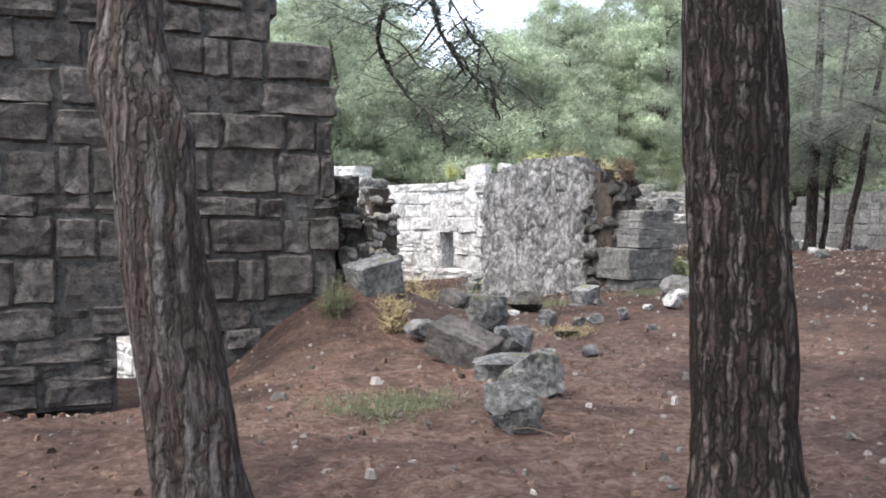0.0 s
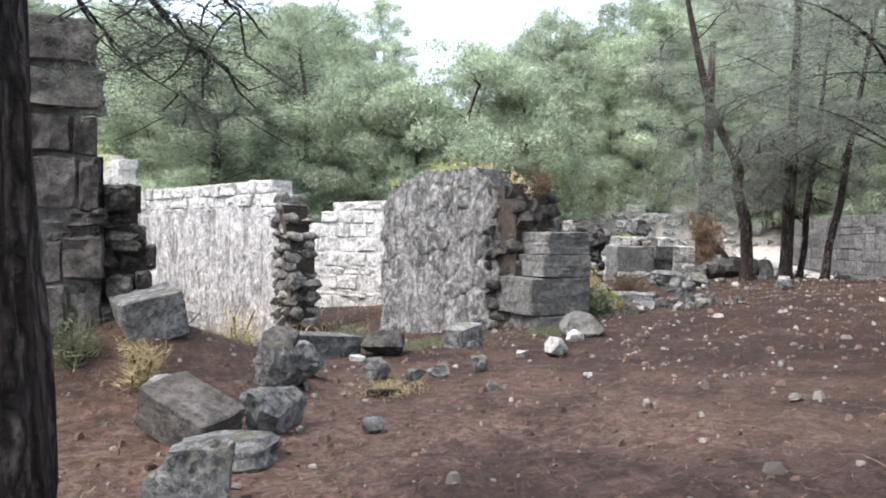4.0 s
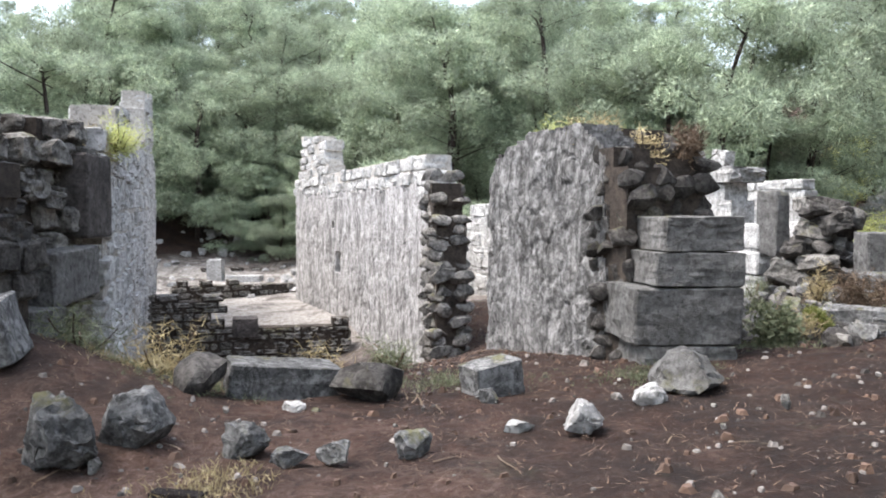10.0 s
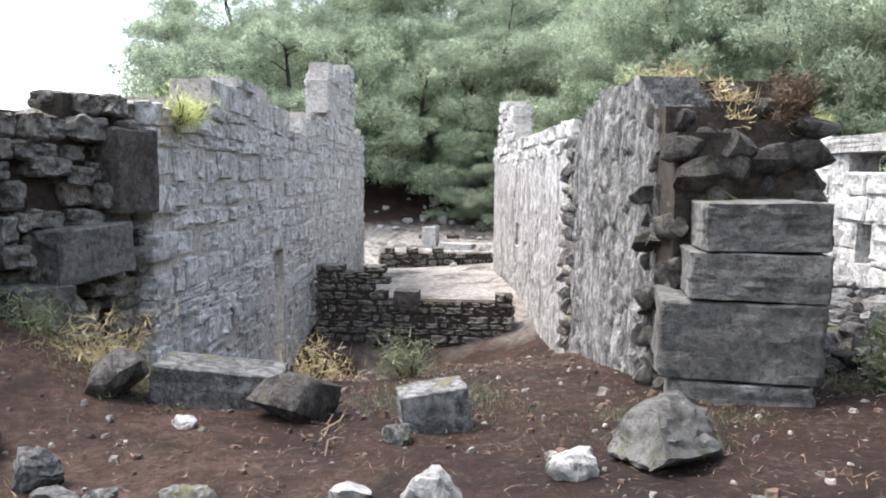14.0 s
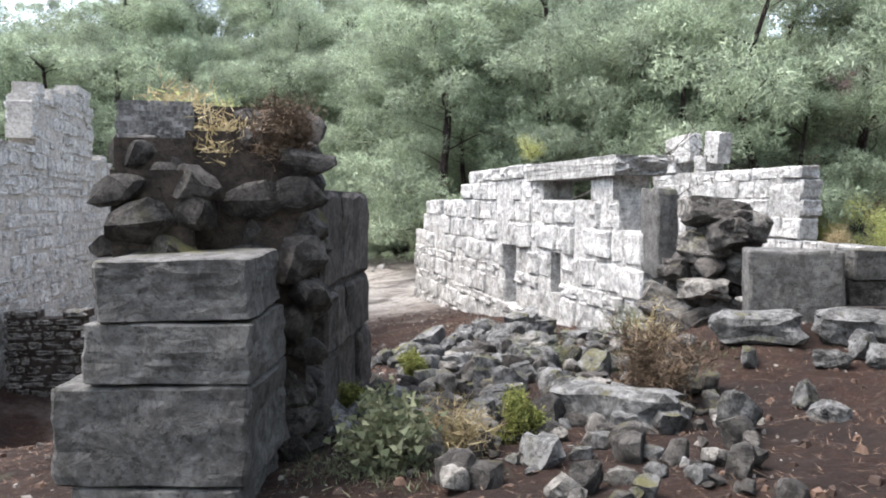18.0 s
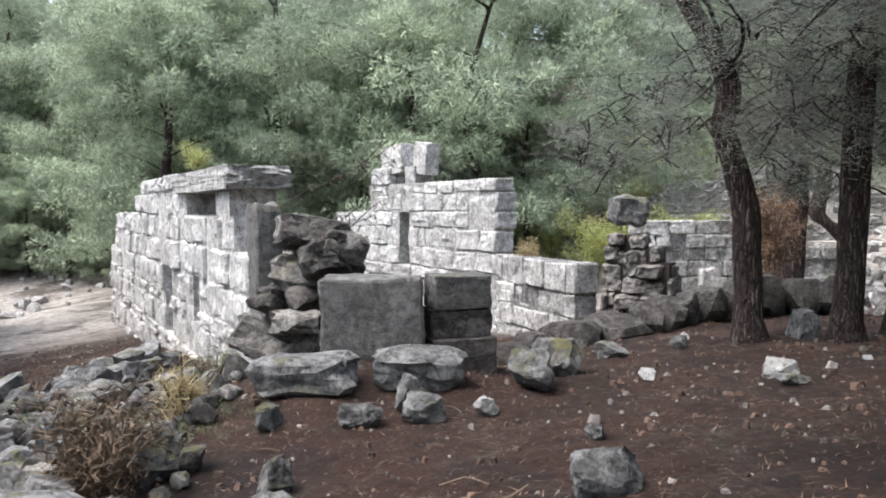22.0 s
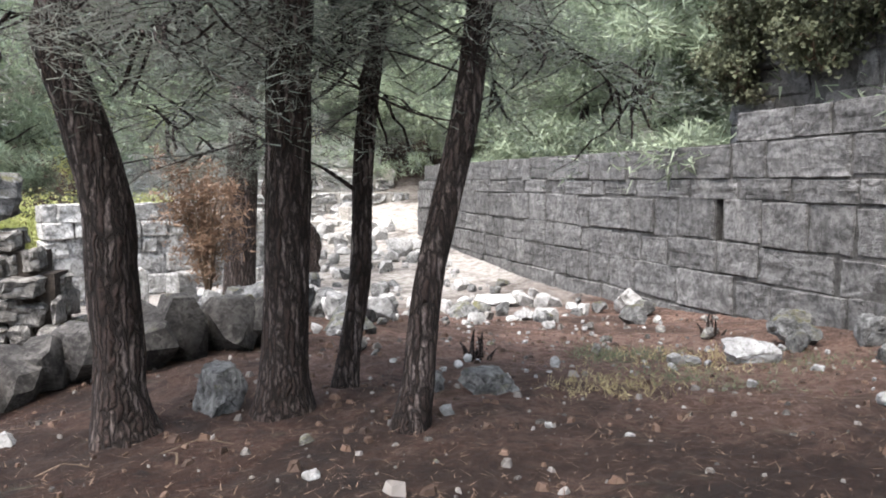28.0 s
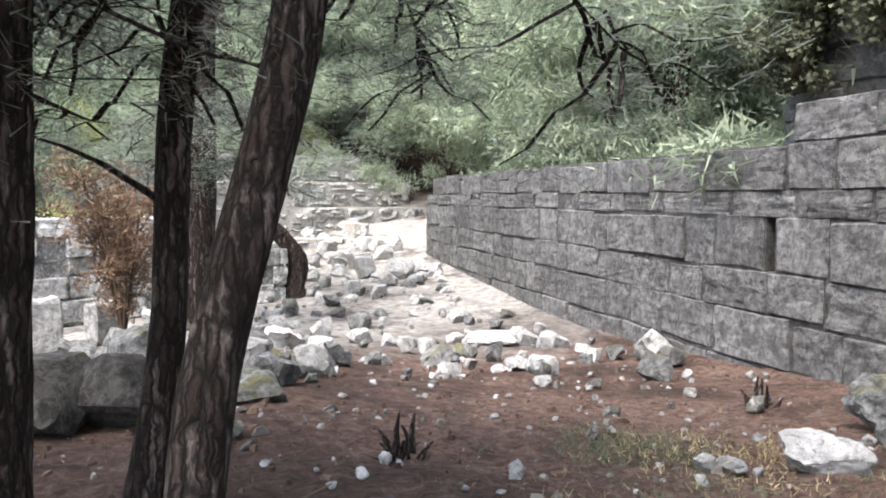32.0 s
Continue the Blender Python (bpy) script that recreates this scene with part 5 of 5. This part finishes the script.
for k, (x, y, w, h) in enumerate([(1, 43.5, 3, 2.0), (9.2, 43.5, 3.6, 2.4), (11.6, 45, 3, 2), (23.5, 34, 3, 3.6), (23, 40, 3, 3), (9.5, 60, 4, 4), (14, 60.5, 4, 4), (18.5, 60, 4, 4), (6.0, 48, 3, 3)]):
    shrub("shrub", "leafy yellow-green shrub behind the ruins", x, y, gz(x, y), w, h, M_NEEDLE if x > 20 else M_SHRUB, 500 + k, 420, 0.1, 0.022)
shrub("wall_shrub", "dry brown shrub growing on the wall top", 4.25, 16.8, 2.15, 0.5, 0.6, M_TWIG, 520, 110, 0.12, 0.005)
for k, (x, y, z, w) in enumerate([(3.1, 16.8, 2.5, 0.9), (2.5, 17.5, 2.5, 0.8), (3.8, 16.6, 2.25, 0.6), (3.2, 17.7, 2.4, 0.7), (-3.2, 14.6, 2.3, 0.7), (-3.5, 15.2, 2.5, 0.8), (7.2, 34.3, 0.85, 0.8), (0.8, 29.6, 3.05, 0.7)]):
    shrub("wall_grass", "yellow-green weeds on the ruined wall top", x, y, z, w, 0.28, M_SHRUB if k % 2 else M_DRYGRASS, 530 + k, 26, 0.15, 0.006, "weeds")
for k, (y, z, w) in enumerate([(29.2, 3.4, 1.5), (28.6, 4.4, 1.6), (27.7, 3.7, 1.6), (27.2, 4.9, 1.8), (26.6, 4.0, 1.5), (25.8, 5.0, 1.8), (25.0, 4.2, 1.6)]):
    shrub("ivy", "dark ivy hanging over the high wall", 20.55, y, z, w, 1.0, M_IVY, 540 + k, 200, 0.07, 0.03, "ivy")


def grass(name, label, x, y, w, count, mat, seed, tall=0.07):
    r = np.random.RandomState(seed)
    px, py = x + r.normal(0, w * 0.4, count), y + r.normal(0, w * 0.4, count)
    c = np.stack([px, py, ground_z(px, py)], 1)
    v, f = tufts(c, 6, tall, 0.004, seed, 1.6, 0.03)
    tagged(new(name, mesh_of(name, v.tolist(), f.tolist(), mat)), label, "grass", kind="stuff")


for k, (x, y, w, n) in enumerate([(-0.4, 6.6, 0.7, 160), (0.2, 6.9, 0.5, 110), (2.0, 10.6, 0.5, 160), (4.2, 14.6, 0.7, 260), (2.2, 14.3, 0.9, 300), (-0.6, 12.8, 1.0, 500), (5.2, 16.6, 0.7, 300), (6.3, 20.6, 0.6, 200), (17, 26.2, 1.1, 190), (16.3, 25.0, 0.9, 120), (17.8, 25.2, 0.8, 90), (-1.4, 13.4, 0.8, 400), (4.7, 17.7, 0.6, 320), (5.0, 18.9, 0.7, 200), (4.3, 18.9, 0.5, 260), (5.4, 20.9, 0.6, 260), (16.6, 26.6, 1.0, 300), (15.4, 25.2, 0.7, 160), (0.0, 12.9, 1.1, 500), (-0.3, 6.7, 0.6, 300)]):
    grass("grass_patch", "thin patch of low grass on the earth", x, y, w, n, M_GRASS if k % 3 != 2 else M_DRYGRASS, 600 + k)

# ---- small things ----
shrub("dry_shrub", "dead orange-brown pine shrub beside the old trunk", 12.7, 33.0, gz(12.7, 33.0) + 0.2, 1.6, 2.1, M_NEEDLE_DRY, 550, 120, 0.16, 0.012)
shrub("dry_shrub", "low brown bush among the rubble", 6.5, 19.2, gz(6.5, 19.2), 0.8, 0.6, M_TWIG, 551, 90, 0.12, 0.006)
shrub("weed", "green leafy weed at the foot of the blocks", 5.35, 16.6, gz(5.35, 16.6), 0.6, 0.4, M_GRASS, 552, 50, 0.07, 0.025, "weed")
for k, (x, y, w) in enumerate([(-0.2, 12.6, 0.7), (-1.0, 12.3, 0.8), (0.2, 14.6, 0.9), (1.0, 15.3, 0.8), (5.6, 17.2, 0.6), (4.8, 20.8, 0.7), (6.0, 21.0, 0.5), (-1.2, 10.2, 0.6), (-0.4, 9.9, 0.5), (5.0, 23.2, 0.7)]):
    shrub("grass_tuft", "dry straw-coloured grass tuft", x, y, gz(x, y), w, 0.3, M_DRYGRASS if k % 2 == 0 else M_GRASS, 560 + k, 22, 0.16, 0.005, "grass")


def dead_tree(x, y, z, yaw, reach, seed):
    """A fallen bare tree: a grey stem with leafless branches."""
    q = random.Random(seed)
    thing = tagged(new("dead_tree"), "fallen leafless pine with bare grey branches", "dead tree")
    thing.location = (x, y, z)
    main = limb_path(q, 0, 0, 0, yaw, reach, reach * 0.35, 0.07)
    t = ([], [])
    add(t, *tube(main, 8, 0.1, seed))
    s = new("stem", mesh_of("stem", t[0], t[1], M_DEAD, True))
    s.parent = thing
    for i in range(9):
        p = main[q.randrange(1, 5)]
        w = ([], [])
        lp = limb_path(q, *p[:3], yaw + q.uniform(-1.2, 1.2), q.uniform(0.8, 1.8), q.uniform(-0.3, 1.1), 0.022)
        add(w, *tube(lp, 5, 0, seed + i))
        for _ in range(4):
            o = lp[q.randrange(1, 5)]
            add(w, *tube(limb_path(q, *o[:3], q.uniform(0, 6.283), q.uniform(0.3, 0.8), q.uniform(-0.3, 0.4), 0.009), 4, 0, seed))
        g = new("branch", mesh_of("branch", w[0], w[1], M_DEAD, True))
        g.parent = thing
    return thing


M_DEAD = bark_material("bare_grey_wood", (0.4, 0.37, 0.34), (0.26, 0.235, 0.21), (0.2, 0.17, 0.145))
dead_tree(0.9, 32.3, 0.9, 0.1, 2.4, 701)
dead_tree(0.3, 33.0, 1.9, 0.1, 2.6, 702)
dead_tree(-2.0, 41.0, 1.0, 0.1, 4.5, 703)


def stump(x, y):
    q = random.Random(710)
    thing = tagged(new("tree_stump"), "small splintered brown tree stump", "stump")
    thing.location = (x, y, gz(x, y) - 0.03)
    for i in range(14):
        a, r, h = q.uniform(0, 6.283), 0.16 * q.random(), 0.06 + 0.3 * q.random() ** 2
        w = ([], [])
        x0, y0 = math.cos(a) * r, math.sin(a) * r
        add(w, *tube([(x0, y0, 0, 0.022 + 0.03 * q.random()), (x0 * 1.3 + q.uniform(-0.03, 0.03), y0 * 1.3, h * 0.6, 0.022), (x0 * 1.7 + q.uniform(-0.06, 0.06), y0 * 1.6 + q.uniform(-0.05, 0.05), h, 0.007)], 7, 0.35, i + 40))
        o = new("splinter", mesh_of("splinter", w[0], w[1], M_BARK, True))
        o.parent = thing


stump(14.78, 26.8)
stump(18.6, 27.6)
q = random.Random(720)
for i in range(70):
    x, y = q.choice([(q.uniform(0, 6), q.uniform(5, 14)), (q.uniform(7, 13), q.uniform(17, 25)), (q.uniform(13, 19), q.uniform(23, 30))])
    a, l = q.uniform(0, 6.283), q.uniform(0.15, 0.5)
    w = ([], [])
    z = gz(x, y)
    add(w, *tube([(0, 0, 0.02, 0.008), (math.cos(a) * l * 0.5, math.sin(a) * l * 0.5, 0.03 + q.uniform(0, 0.03), 0.007), (math.cos(a + 0.3) * l, math.sin(a + 0.3) * l, 0.02, 0.004)], 5, 0.1, i))
    o = tagged(new("twig", mesh_of("twig", w[0], w[1], M_TWIG)), "thin brown twig lying on the litter", "twig", "fallen twigs")
    o.location = (x, y, z)
block("wood_scrap", "dark flat scrap of wood lying on the ground", 1.95, 10.35, gz(1.95, 10.35) + 0.02, 0.34, 0.1, 0.06, 12, M_BARK, 74, category="wood")
for k in range(12):
    x, y = -26 + 1.3 * k + 0.4 * (k % 3), 46.5 + 1.5 * (k % 2) + 0.25 * k
    t = copy_thing(KINDS[k % 5], pose(x, y, gz(x, y) - 0.6, 0, 0, 70 * k))
    t.scale = (0.55, 0.55, 0.5)
    t["label"] = "young bushy pine at the edge of the court"
for k, (x, y) in enumerate([(5.86, 17.69), (-1.31, 22.97), (3.83, 18.09), (3.39, 20.03)]):
    shrub("moss_cushion", "yellow-green moss cushion among the rubble", x, y, gz(x, y) + 0.12, 0.34, 0.1, M_MOSS, 800 + k, 260, 0.03, 0.008, "moss")
